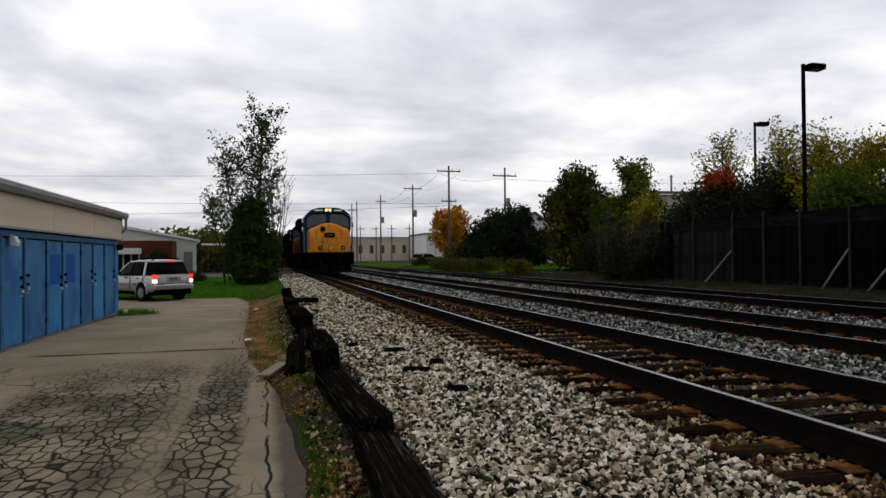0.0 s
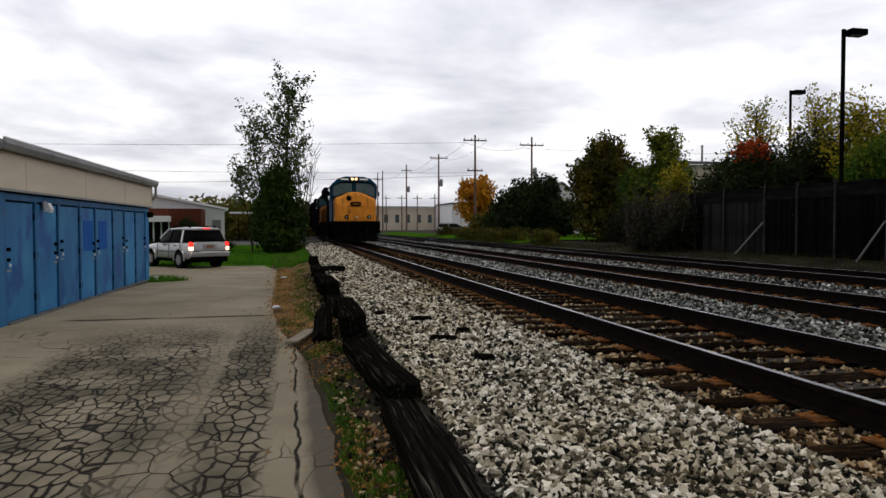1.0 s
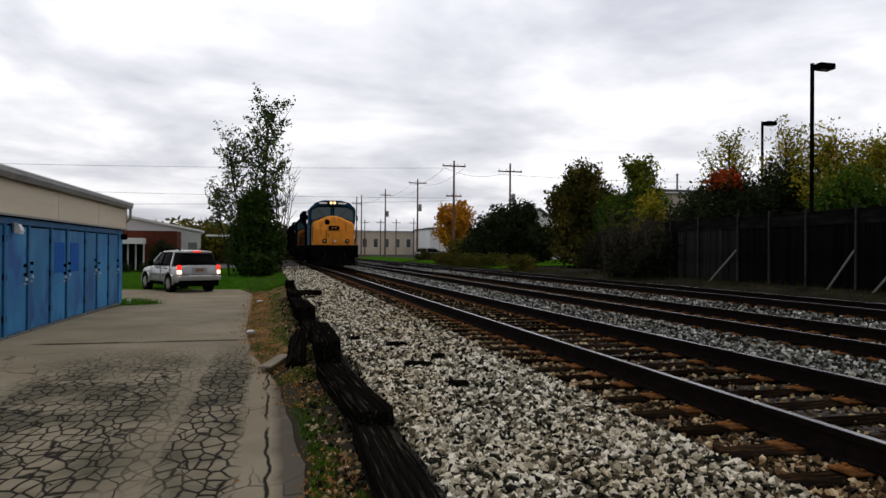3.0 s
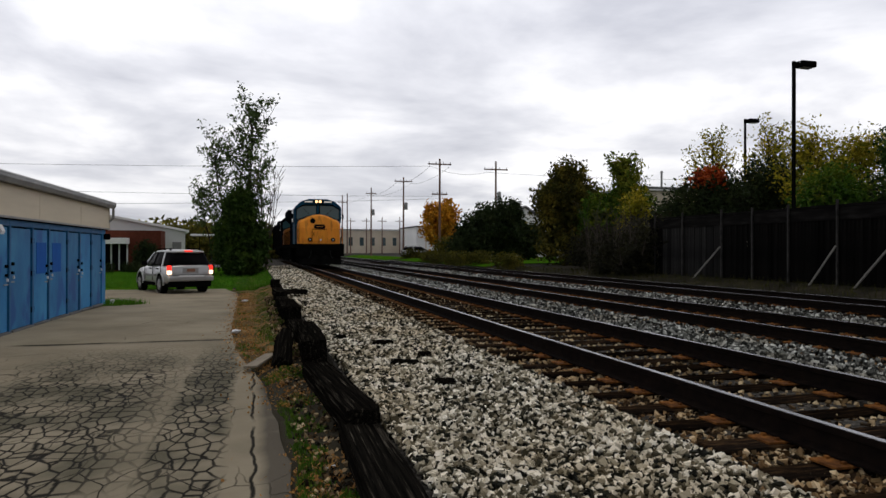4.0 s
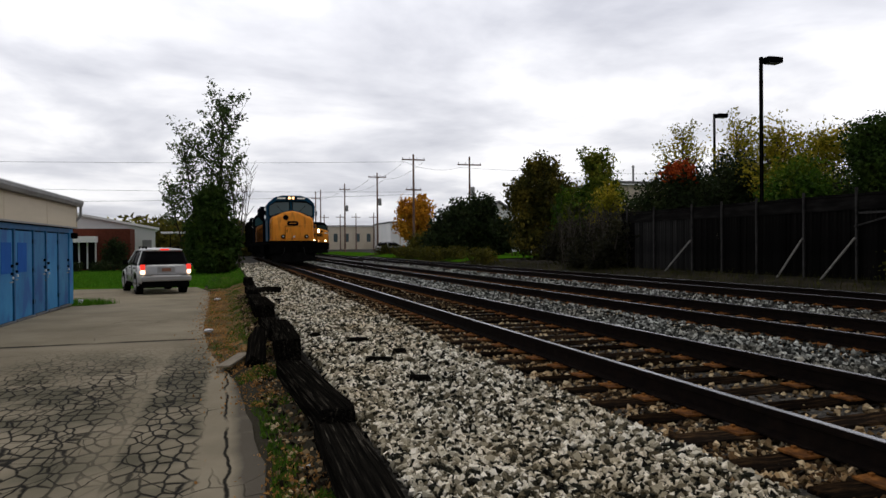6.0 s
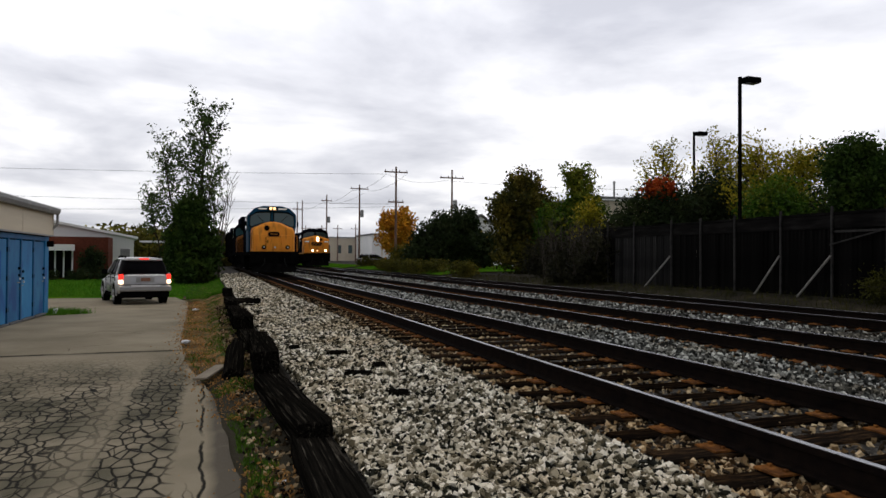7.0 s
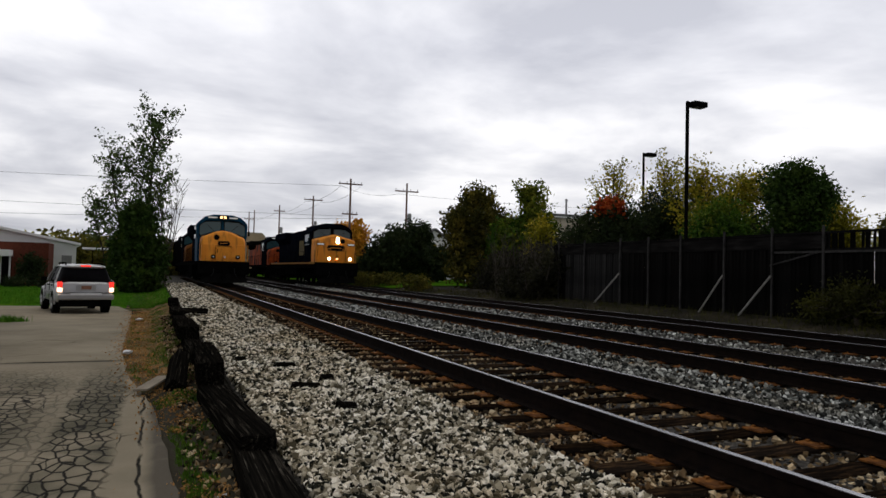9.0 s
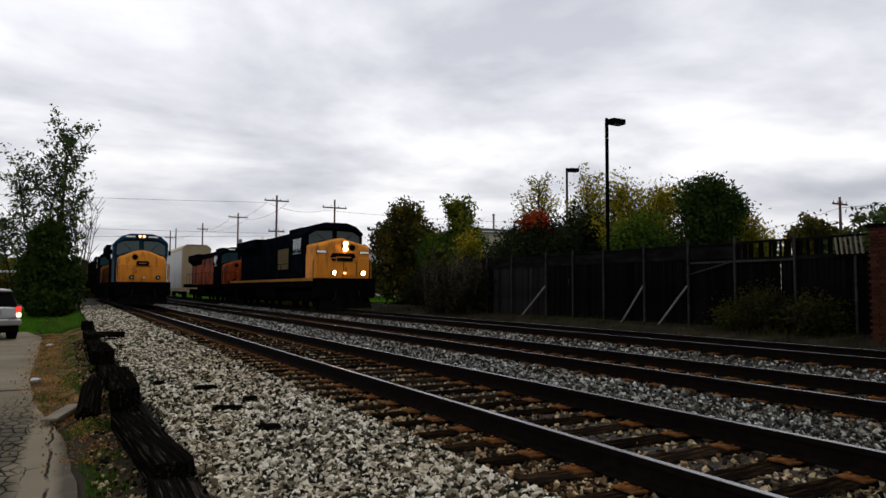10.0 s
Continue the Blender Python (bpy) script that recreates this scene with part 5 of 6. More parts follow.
# tall tree beside the track, with a dense shrub at its foot
branchy(-0.85, 45, 9.9, 0.3, 56, 3.6, M["leaf_grey"], 0.11, 11, "tall slender tree with thin grey-green autumn leaves beside the track", trunk=0.2, lean=0.7, bare=0.1, rise=(0.8, 1.9), taper=0.45)
branchy(-2.5, 45.3, 5.2, 0.35, 18, 2.8, M["leaf_grey"], 0.1, 10, "low leaning grey-green sapling", trunk=0.07, lean=-1.0, bare=0.15)
branchy(-1.7, 45.6, 8.2, 0.3, 28, 2.7, M["leaf_grey"], 0.1, 11, "slender grey-green sapling tree beside the taller one", trunk=0.12, lean=-0.9, bare=0.12, rise=(0.7, 1.7), taper=0.6)
tree(-0.75, 44, 5.6, [(0, 0, 2.5, 1.3, 2.4, 4), (-0.15, 0, 4.3, 0.85, 1.25, 2), (0.5, 0, 1.9, 1.0, 1.7, 2), (-0.75, 0, 2.1, 0.95, 1.7, 1.8), (0.1, -0.6, 1.0, 1.3, 0.9, 1.6)], M["leaf_shrub"], 0.14, 19000, "dense dark green shrub at the foot of the tall tree", name="shrub", category="shrub", clump=0.28)


def twigs(x, y, h, n, label):
    t = tagged(new("bare_sapling"), label, "sapling")
    t.location = (x, y, ground_z(x, y) - 0.02)
    bm = bmesh.new()
    for k in range(n):
        a = Vector((rng.uniform(-0.4, 0.4), rng.uniform(-0.4, 0.4), 0))
        p = a.copy()
        d = Vector((rng.uniform(-0.12, 0.12), rng.uniform(-0.1, 0.1), 1))
        for s in range(5):
            q = p + d * h * rng.uniform(0.14, 0.2)
            tube(bm, p, q, 0.0075 * h * (1 - s / 6), 0.0075 * h * (1 - (s + 1) / 6), seg=5)
            for b in range(2):
                e = q + Vector((rng.uniform(-0.5, 0.5), rng.uniform(-0.5, 0.5), rng.uniform(0.4, 1.1)))
                tube(bm, q, e, 0.0028 * h, 0.0013 * h, seg=4)
            p, d = q, d + Vector((rng.uniform(-0.12, 0.12), rng.uniform(-0.1, 0.1), 0))
    tagged(part("stem_cluster", bm, M["twig"], t), "thin bare grey stems", kind="stuff")
    return t


twigs(0.4, 46, 7.8, 12, "bare grey sapling stems beside the tall tree")

# right of the tracks
tree(20.6, 75, 7.2, [(0, 0, 4.6, 2.0, 2.4, 4), (0, 0, 3.0, 2.1, 1.4, 2)], M["leaf_orange"], 0.2, 6000, "round orange autumn tree", trunk=0.16)
M["leaf_olive"] = leaf_material("olive_leaves", (0.03, 0.035, 0.006), (0.09, 0.085, 0.012), (0.2, 0.16, 0.025))
tree(18.2, 62, 2.6, [(0, 0, 1.2, 1.5, 0.9, 2), (1.5, 0, 1.0, 1.2, 0.8, 1)], M["leaf_olive"], 0.14, 4200, "olive-yellow shrub beside the road", name="shrub", category="shrub")
for bx_, by_, hh in ((17.9, 55, 3.4), (18.6, 54, 5.0), (20.6, 54.5, 5.8), (22.0, 56.5, 3.9), (23.6, 56.5, 3.3)):
    tree(bx_, by_, hh, [(0, 0, hh * 0.5, 1.8, hh * 0.42, 4), (0.7, 0, hh * 0.75, 1.1, hh * 0.2, 1), (-0.5, 0, hh * 0.3, 1.7, hh * 0.25, 2)], M["leaf_dark"], 0.17, 6500,
         "dense dark green bush behind the tracks", name="bush", category="bush", clump=0.3)
M["leaf_brown"] = leaf_material("browning_leaves", (0.016, 0.02, 0.005), (0.06, 0.06, 0.01), (0.26, 0.2, 0.028))
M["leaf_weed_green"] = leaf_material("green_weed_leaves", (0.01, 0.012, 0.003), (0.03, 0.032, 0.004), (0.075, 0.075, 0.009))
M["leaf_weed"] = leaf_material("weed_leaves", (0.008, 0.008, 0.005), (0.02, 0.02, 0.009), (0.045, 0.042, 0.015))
for wx_, wy_ in ((15.4, 50), (16.3, 47.5), (15.8, 57), (16.0, 53), (15.8, 60), (15.6, 40), (16.4, 63)):
    tree(wx_, wy_, 1.3, [(0, 0, 0.5, 1.1, 0.45, 2)], M["leaf_olive"], 0.08, 1700, "dry yellow-brown weeds beside the tracks", name="weed_clump", category="weeds", clump=0.2, trunk=0.03)
tree(17.3, 76, 1.4, [(0, 0, 0.6, 1.1, 0.5, 2), (1.4, 0, 0.5, 1.0, 0.4, 2)], M["leaf_brown"], 0.09, 2000, "low brown weeds beside the far cars", name="weed_clump", category="weeds", clump=0.2, trunk=0.03)
M["leaf_lime"] = leaf_material("yellowgreen_leaves", (0.025, 0.05, 0.004), (0.1, 0.14, 0.012), (0.3, 0.27, 0.03))
D, G, Y = M["leaf_dark"], M["leaf_green"], M["leaf_yellow"]
tree(20.35, 41, 7.4, [(0, 0, 4.3, 1.9, 1.9, 4), (-0.9, 0, 3.0, 1.4, 1.9, 2.4), (0.1, 0, 6.1, 1.1, 0.95, 1.5), (1.1, 0, 2.7, 1.7, 1.9, 2.4), (0, -0.3, 1.2, 2.0, 1.2, 2.8), (-1.3, 0, 4.5, 1.0, 1.1, 1.5), (1.5, 0, 4.5, 1.0, 1.1, 1.5)], M["leaf_brown"], 0.13, 21000, "dark leafy tree with browning top behind the tracks", clump=0.3)
branchy(22.0, 36.4, 6.0, 0.25, 66, 2.6, M["leaf_lime"], 0.12, 13, "green tree with thin pointed yellowing top", bare=0.05)
tree(22.0, 36.8, 4.6, [(0, 0, 2.9, 1.7, 1.9, 4), (1.0, 0, 2.0, 1.3, 1.4, 2), (-1.4, 0, 2.8, 1.3, 1.8, 2.4), (0.6, 0, 3.8, 1.0, 0.9, 1.2)], G, 0.12, 11000, "leafy green undergrowth tree", clump=0.3)
tree(19.6, 31.2, 4.6, [(0, 0, 2.9, 0.8, 1.4, 2), (0.5, 0, 1.8, 0.9, 1.2, 2)], Y, 0.11, 3000, "yellow-green sapling by the fence", name="shrub", category="shrub", clump=0.25)
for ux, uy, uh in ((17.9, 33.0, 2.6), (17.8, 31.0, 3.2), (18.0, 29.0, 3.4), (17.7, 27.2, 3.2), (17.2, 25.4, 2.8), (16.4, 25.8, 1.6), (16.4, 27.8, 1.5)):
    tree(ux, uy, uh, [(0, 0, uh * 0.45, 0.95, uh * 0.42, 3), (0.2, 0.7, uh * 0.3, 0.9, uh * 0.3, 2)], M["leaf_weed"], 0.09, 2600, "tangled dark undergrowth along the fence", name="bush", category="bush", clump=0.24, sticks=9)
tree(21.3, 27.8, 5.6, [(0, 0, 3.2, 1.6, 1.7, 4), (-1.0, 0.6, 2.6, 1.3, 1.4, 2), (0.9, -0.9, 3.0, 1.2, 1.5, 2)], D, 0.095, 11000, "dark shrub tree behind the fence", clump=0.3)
tree(21.2, 27.2, 5.0, [(0, 0, 4.5, 0.8, 0.35, 1)], M["leaf_red"], 0.11, 620, "small red autumn tree", clump=0.22, trunk=0.06)
branchy(23.8, 30.4, 6.7, 0.3, 56, 3.2, Y, 0.08, 11, "thinning yellow-green autumn tree behind the fence", bare=0.35, stems=2)
branchy(26.0, 28.6, 7.0, 0.3, 64, 3.4, Y, 0.08, 11, "sparse yellowing tree behind the fence", bare=0.35, stems=2)
# its dark leaves stand in for shade below the yellow crowns
tree(25.0, 27.5, 6.0, [(0, 0, 3.7, 1.9, 1.7, 4), (-1.0, 0.9, 3.2, 1.6, 1.7, 2.5), (1.2, -0.8, 3.2, 1.3, 1.5, 2)], D, 0.095, 14000, "dark leafy tree standing in for the shaded lower halves of the yellowing ones", clump=0.32)
branchy(24.6, 24.4, 5.7, 0.3, 48, 2.8, Y, 0.09, 12, "thin autumn tree above the fence", bare=0.1)
tree(27.0, 25.0, 7.0, [(0, 0, 4.2, 1.7, 2.0, 4), (0.7, -0.7, 5.6, 1.0, 0.9, 1.5)], Y, 0.085, 7500, "yellow-green autumn tree behind the fence", clump=0.34)
tree(21.2, 19.8, 4.4, [(0, 0, 3.0, 1.1, 1.1, 4)], G, 0.085, 5500, "green shrub above the fence", name="shrub", category="shrub", clump=0.28)
tree(24.0, 18.5, 6.2, [(0, 0, 3.6, 1.05, 1.5, 4), (0.45, -0.45, 4.4, 0.7, 0.9, 2), (-0.45, 0.4, 4.7, 0.6, 0.8, 1.4), (0.1, 0, 5.3, 0.45, 0.35, 0.8)], M["leaf_shrub"], 0.085, 17000, "full dark green tree above the fence", clump=0.26)
tree(26.6, 19.0, 5.0, [(0, 0, 3.2, 1.0, 1.3, 4), (0.6, -0.6, 2.5, 0.9, 1.0, 2)], Y, 0.085, 7500, "yellow-green autumn tree behind the fence", clump=0.32)
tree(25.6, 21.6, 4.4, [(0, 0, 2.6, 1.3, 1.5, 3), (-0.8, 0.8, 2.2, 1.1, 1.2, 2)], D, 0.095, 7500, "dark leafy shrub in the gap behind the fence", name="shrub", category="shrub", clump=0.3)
tree(50.0, 31.0, 7.4, [(0, 0, 5.0, 1.6, 2.0, 4), (1.5, -1.5, 4.2, 1.5, 1.6, 2)], M["leaf_brown"], 0.2, 3000, "distant browning tree beyond the fence", clump=0.4)
tree(52.0, 27.0, 7.0, [(0, 0, 4.8, 2.2, 2.0, 4), (-2, 2, 4, 1.6, 1.5, 1)], M["leaf_grey"], 0.2, 3200, "distant pale green tree", clump=0.4)
tree(16.6, 10.4, 1.5, [(0, 0, 0.65, 0.75, 0.5, 2), (0.1, -1.3, 0.55, 0.75, 0.45, 2), (0.1, 1.0, 0.4, 0.7, 0.4, 1)], M["leaf_weed_green"], 0.05, 7000, "low yellow-green weeds below the fence", name="shrub", category="shrub", clump=0.2)


for gx_, gy_, gh_ in ((16.9, 30.5, 3.2), (16.8, 28.2, 2.8), (16.9, 26.4, 2.4)):
    twigs(gx_, gy_, gh_, 7, "bare grey weed stems before the undergrowth")


# ---- fence ----
def make_fence():
    f = tagged(new("board_fence"), "tall weathered board fence, near-black for its shaded side, with grey posts and leaning braces", "fence")
    fx, z0, z1 = 17.0, 0.35, 2.98
    f.location = (fx, 0, 0)
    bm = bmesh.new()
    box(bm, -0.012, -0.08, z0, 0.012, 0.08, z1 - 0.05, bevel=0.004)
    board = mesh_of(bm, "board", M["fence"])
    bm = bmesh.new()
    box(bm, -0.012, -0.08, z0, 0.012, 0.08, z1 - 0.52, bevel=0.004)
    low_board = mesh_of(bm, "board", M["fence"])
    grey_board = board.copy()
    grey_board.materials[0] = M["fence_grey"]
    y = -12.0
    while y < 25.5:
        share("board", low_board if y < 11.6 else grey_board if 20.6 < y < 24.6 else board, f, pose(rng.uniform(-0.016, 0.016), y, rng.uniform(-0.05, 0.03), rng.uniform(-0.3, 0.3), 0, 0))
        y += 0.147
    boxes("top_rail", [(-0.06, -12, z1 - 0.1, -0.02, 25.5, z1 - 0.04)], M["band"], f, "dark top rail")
    boxes("railing_foot", [(-0.06, -12, z1 - 0.6, -0.013, 11.6, z1 - 0.5)], M["band"], f, "dark rail under the pickets")
    bm = bmesh.new()
    box(bm, -0.015, -0.035, z1 - 0.52, 0.015, 0.035, z1 - 0.08)
    dark_picket = mesh_of(bm, "picket", M["fence"])
    for k in range(28):
        share("picket", dark_picket, f, pose(-0.03, 11.55 - 0.105 * k, 0, rng.uniform(-3, 3)))
    boxes("lower_rail", [(0.02, -12, z1 - 1.6, 0.06, 25.5, z1 - 1.5)], M["fence"], f)
    for y in (25.0, 23.0, 20.56, 18.9, 17.2, 15.22, 13.36, 11.66, 9.8, 8.2, 6.2, 4.2, 2.0):
        bm = bmesh.new()
        box(bm, -0.12, y - 0.032, 0.2, -0.06, y + 0.032, z1 + 0.06 + rng.uniform(0, 0.08), bevel=0.008)
        part("post", bm, M["post"], f, "grey fence post")
    for y, fy in ((20.56, 22.0), (15.22, 16.1), (13.36, 14.42)):
        bm = bmesh.new()
        tube(bm, (-0.15, y, 1.68), (-0.3, fy, 0.44), 0.035, seg=6)
        part("brace", bm, M["brace"], f, "pale leaning timber brace")
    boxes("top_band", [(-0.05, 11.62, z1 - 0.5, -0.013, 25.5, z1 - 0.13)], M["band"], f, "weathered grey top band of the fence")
    boxes("batten", [(-0.1, 9.8, 2.35, -0.07, 13.3, 2.41)], M["post"], f)
    bm = bmesh.new()
    tube(bm, (-0.13, 13.4, 2.0), (-0.13, 11.8, 2.36), 0.025, seg=5)
    part("batten", bm, M["post"], f)
    return f


make_fence()


# ---- lamps, poles, wires ----
def lot_lamp(x, y, h, label):
    p = tagged(new("parking_lamp"), label, "street lamp", group="parking lot lamps")
    p.location = (x, y, ground_z(x) - 0.02)
    bm = bmesh.new()
    box(bm, -0.05, -0.05, 0, 0.05, 0.05, h, bevel=0.012)
    part("pole", bm, M["dark"], p, "square black pole")
    boxes("arm", [(0.0, -0.04, h - 0.16, 0.3, 0.04, h - 0.06)], M["dark"], p)
    bm = bmesh.new()
    box(bm, 0.18, -0.2, h - 0.2, 0.82, 0.2, h + 0.02, bevel=0.05)
    head = part("lamp_head", bm, M["dark"], p, "black box lamp head")
    boxes("lens", [(0.28, -0.14, h - 0.215, 0.74, 0.14, h - 0.195)], M["gutter"], head)
    return p


lot_lamp(18.4, 18.6, 7.75, "tall black parking lot lamp with a box head behind the fence")
lot_lamp(26.4, 31.0, 8.3, "black parking lot lamp further off behind the trees")


def utility_pole(x, y, h, arms, label):
    p = tagged(new("utility_pole"), label, "utility pole", group="poles along the railway")
    p.location = (x, y, ground_z(x) - 0.05)
    bm = bmesh.new()
    tube(bm, (0, 0, 0), (0, 0, h), 0.145, 0.09, seg=8)
    part("pole", bm, M["pole_wood"], p, "weathered wooden pole")
    for z, w in arms:
        arm = boxes("crossarm", [(-w / 2, -0.06, z, w / 2, 0.06, z + 0.12)], M["pole_wood"], p)
        for k in range(4):
            bm = bmesh.new()
            xx = -w / 2 + 0.1 + k * (w - 0.2) / 3
            tube(bm, (xx, 0, z + 0.1), (xx, 0, z + 0.3), 0.04, 0.03, seg=6)
            part("insulator", bm, M["gutter"], arm)
    return p


POLES = ((17.9, 65, 10.2, ((9.6, 2.4), (6.6, 1.6))), (24.2, 66, 10.2, ((9.3, 2.6),)), (18.9, 87, 10.6, ((10.0, 2.4),)), (17.6, 105, 10.8, ((9.8, 1.6),)),
         (16.2, 130, 11.6, ((10.2, 1.8),)), (17.4, 132, 12.0, ()), (20.5, 150, 8.0, ((7.3, 2.0),)), (24.0, 150, 8.0, ((7.3, 2.0),)), (27.5, 150, 8.2, ((7.3, 2.0),)), (31.5, 150, 8.4, ((7.3, 2.0),)))
for k, (px_, py_, ph, arms) in enumerate(POLES):
    pole = utility_pole(px_, py_, ph, arms, "wooden utility pole with crossarms and insulators")
    if k in (1, 2, 3):
        bm = bmesh.new()
        tube(bm, (0.32, -0.1, ph * 0.6), (0.32, -0.1, ph * 0.6 + 0.85), 0.22, 0.22, seg=12)
        tube(bm, (0.32, -0.1, ph * 0.6 + 0.85), (0.32, -0.1, ph * 0.6 + 0.95), 0.22, 0.12, seg=12)
        can = part("transformer", bm, M["gutter"], pole, "grey transformer can")
        boxes("bracket", [(0.08, -0.14, ph * 0.6 + 0.3, 0.3, -0.06, ph * 0.6 + 0.4)], M["dark"], can)


def cable(points, sag, r=0.018):
    w = tagged(new("overhead_wire"), "thin black overhead wire", "wire", group="overhead wires")
    bm = bmesh.new()
    line = [Vector(points[0])]
    for a, b in zip(points, points[1:]):
        a, b = Vector(a), Vector(b)
        line += [a.lerp(b, k / 12) - Vector((0, 0, sag * 4 * k / 12 * (1 - k / 12))) for k in range(1, 13)]
    last = None
    for q in line:
        ring = [bm.verts.new(q + Vector((0, r * math.cos(c), r * math.sin(c)))) for c in (0.5, 2.1, 3.7, 5.3)] if abs(points[-1][0] - points[0][0]) > 20 else \
               [bm.verts.new(q + Vector((r * math.cos(c), 0, r * math.sin(c)))) for c in (0.5, 2.1, 3.7, 5.3)]
        if last:
            for k in range(4):
                bm.faces.new((last[k], last[(k + 1) % 4], ring[(k + 1) % 4], ring[k]))
        last = ring
    bmesh.ops.recalc_face_normals(bm, faces=bm.faces)
    part("strand", bm, M["wire"], w)
    return w


cable([(-60, 60, 8.2), (17.0, 65, 9.9), (23.2, 66, 9.6), (60, 62, 9.8)], 0.5, 0.014)
cable([(-60, 60, 7.0), (17.2, 65, 6.9)], 0.5, 0.014)
cable([(-60, 62, 5.4), (18.6, 65, 6.7)], 0.7, 0.014)
cable([(16.9, 65, 9.9), (17.9, 87, 10.3), (17.0, 105, 10.0), (15.6, 130, 10.5)], 0.5, 0.014)
cable([(18.9, 65, 9.9), (19.9, 87, 10.3), (18.2, 105, 10.0)], 0.5, 0.014)


# ---- buildings beyond ----
def make_far_office():
    b = tagged(new("office_building"), "low white commercial building with a brick front and glazed entrance", "building")
    b.location = (0, 0, -0.13)
    bm = bmesh.new()
    prism(bm, ((-22, 0), (-5.6, 0), (-5.6, 3.15), (-14, 4.75), (-22, 3.15)), "y", 60, 84)
    turn = Matrix.Translation((-5.6, 60, 0)) @ pose(0, 0, 0, 0, 0, 7) @ Matrix.Translation((5.6, -60, 0))
    part("wall", bm, M["white"], b, "white metal wall").matrix_local = turn
    bm = bmesh.new()
    prism(bm, ((-22.3, 3.12), (-14, 4.78), (-5.3, 3.12), (-5.3, 3.3), (-14, 5.0), (-22.3, 3.3)), "y", 59.7, 84.3)
    part("roof", bm, M["white"], b, "white low gable roof").matrix_local = turn
    boxes("brick_front", [(-12.0, 56.2, 0, -7.05, 59.0, 3.15)], M["brick"], b, "red brick front")
    boxes("canopy", [(-11.4, 54.6, 2.1, -9.3, 56.2, 2.55)], M["white"], b, "white entrance canopy")
    e = boxes("entrance", [(-11.2, 56.1, 0.1, -9.4, 56.19, 2.1)], M["tinted"], b, "dark glazed entrance")
    for k in range(4):
        boxes("mullion", [(-11.2 + k * 0.57, 56.0, 0.1, -11.1 + k * 0.57, 56.09, 2.1)], M["white"], e)
    boxes("side_door", [(-6.6, 59.9, 0, -5.9, 59.99, 2.3)], M["gutter"], b).matrix_local = turn
    return b


make_far_office()


def shed(x0, y0, x1, y1, h, mat, label, bays=8, roof_mat=None):
    s = tagged(new("warehouse"), label, "building")
    s.location = (x0, y0, ground_z(x0) - 0.05)
    w, d = x1 - x0, y1 - y0
    boxes("wall", [(0, 0, 0, w, d, h)], mat, s)
    boxes("roof", [(-0.3, -0.3, h, w + 0.3, d + 0.3, h + 0.35)], M["roof"], s, "flat roof")
    if roof_mat:
        boxes("roof_edge", [(-0.34, -0.34, h + 0.02, w + 0.34, -0.302, h + 0.13)], roof_mat, s, "pale metal roof edge")
    for k in range(bays):
        xx = w * (k + 0.5) / bays
        boxes("pilaster", [(xx - 0.15, -0.12, 0, xx + 0.15, 0, h)], M["tan"], s)
        boxes("window", [(xx + w / bays * 0.2, -0.05, h * 0.35, xx + w / bays * 0.55, 0.0, h * 0.7)], M["windshield"], s)
    return s


shed(17, 190, 48, 215, 6.5, M["tan"], "long tan warehouse far down the line", 10, M["white"])
shed(40, 170, 70, 190, 6.8, M["white"], "pale warehouse far down the line", 6)


def make_house():
    h = tagged(new("house"), "white gabled house behind the trees", "house")
    h.location = (35.2, 85, 0.6)
    bm = bmesh.new()
    prism(bm, ((-3, 0), (3, 0), (3, 4.6), (0, 6.6), (-3, 4.6)), "y", 0, 8)
    part("wall", bm, M["white"], h, "white siding")
    bm = bmesh.new()
    prism(bm, ((-3.4, 4.4), (0, 6.7), (3.4, 4.4), (3.4, 4.65), (0, 6.95), (-3.4, 4.65)), "y", -0.3, 8.3)
    part("roof", bm, M["roof"], h, "grey roof")
    boxes("window", [(-1.2, -0.05, 2.4, -0.3, 0.02, 3.6), (0.4, -0.05, 2.4, 1.3, 0.02, 3.6)], M["windshield"], h)
    return h


make_house()
shed(30.5, 49, 45, 60, 5.9, M["tan"], "brown flat-roofed building with a pale roof edge behind the trees", 4, M["white"])


def vent_pipe(x, y, z, h):
    v = tagged(new("vent_pipe"), "thin dark vent pipe on the flat roof", "vent pipe")
    v.location = (x, y, z)
    bm = bmesh.new()
    tube(bm, (0, 0, 0), (0, 0, h), 0.09, seg=10)
    part("pipe", bm, M["gutter"], v)
    bm = bmesh.new()
    tube(bm, (0, 0, h), (0, 0, h + 0.16), 0.16, 0.05, seg=10)
    part("cowl", bm, M["gutter"], v)


vent_pipe(33.4, 50.0, 6.8, 1.35)


def make_brick_pier():
    p = tagged(new("brick_pier"), "rusty red brick pier at the end of the fence", "pier")
    p.location = (16.6, 7.15, 0.3)
    boxes("core", [(-0.325, -0.325, 0, 0.325, 0.325, 2.7)], M["mortar_dark"], p)
    bm = bmesh.new()
    box(bm, -0.1, -0.05, -0.03, 0.1, 0.05, 0.03, bevel=0.004)
    brick = mesh_of(bm, "brick", M["pier_brick"])
    for j in range(36):
        z = 0.04 + j * 0.075
        for k in range(3):
            o = -0.22 + k * 0.215 + (0.05 if j % 2 else 0)
            share("brick", brick, p, pose(-0.33, o, z, 0, 0, 90))
            share("brick", brick, p, pose(o, -0.33, z))
    boxes("cap", [(-0.4, -0.4, 2.7, 0.4, 0.4, 2.78)], M["fence"], p, "grey cap stone")
    return p


make_brick_pier()


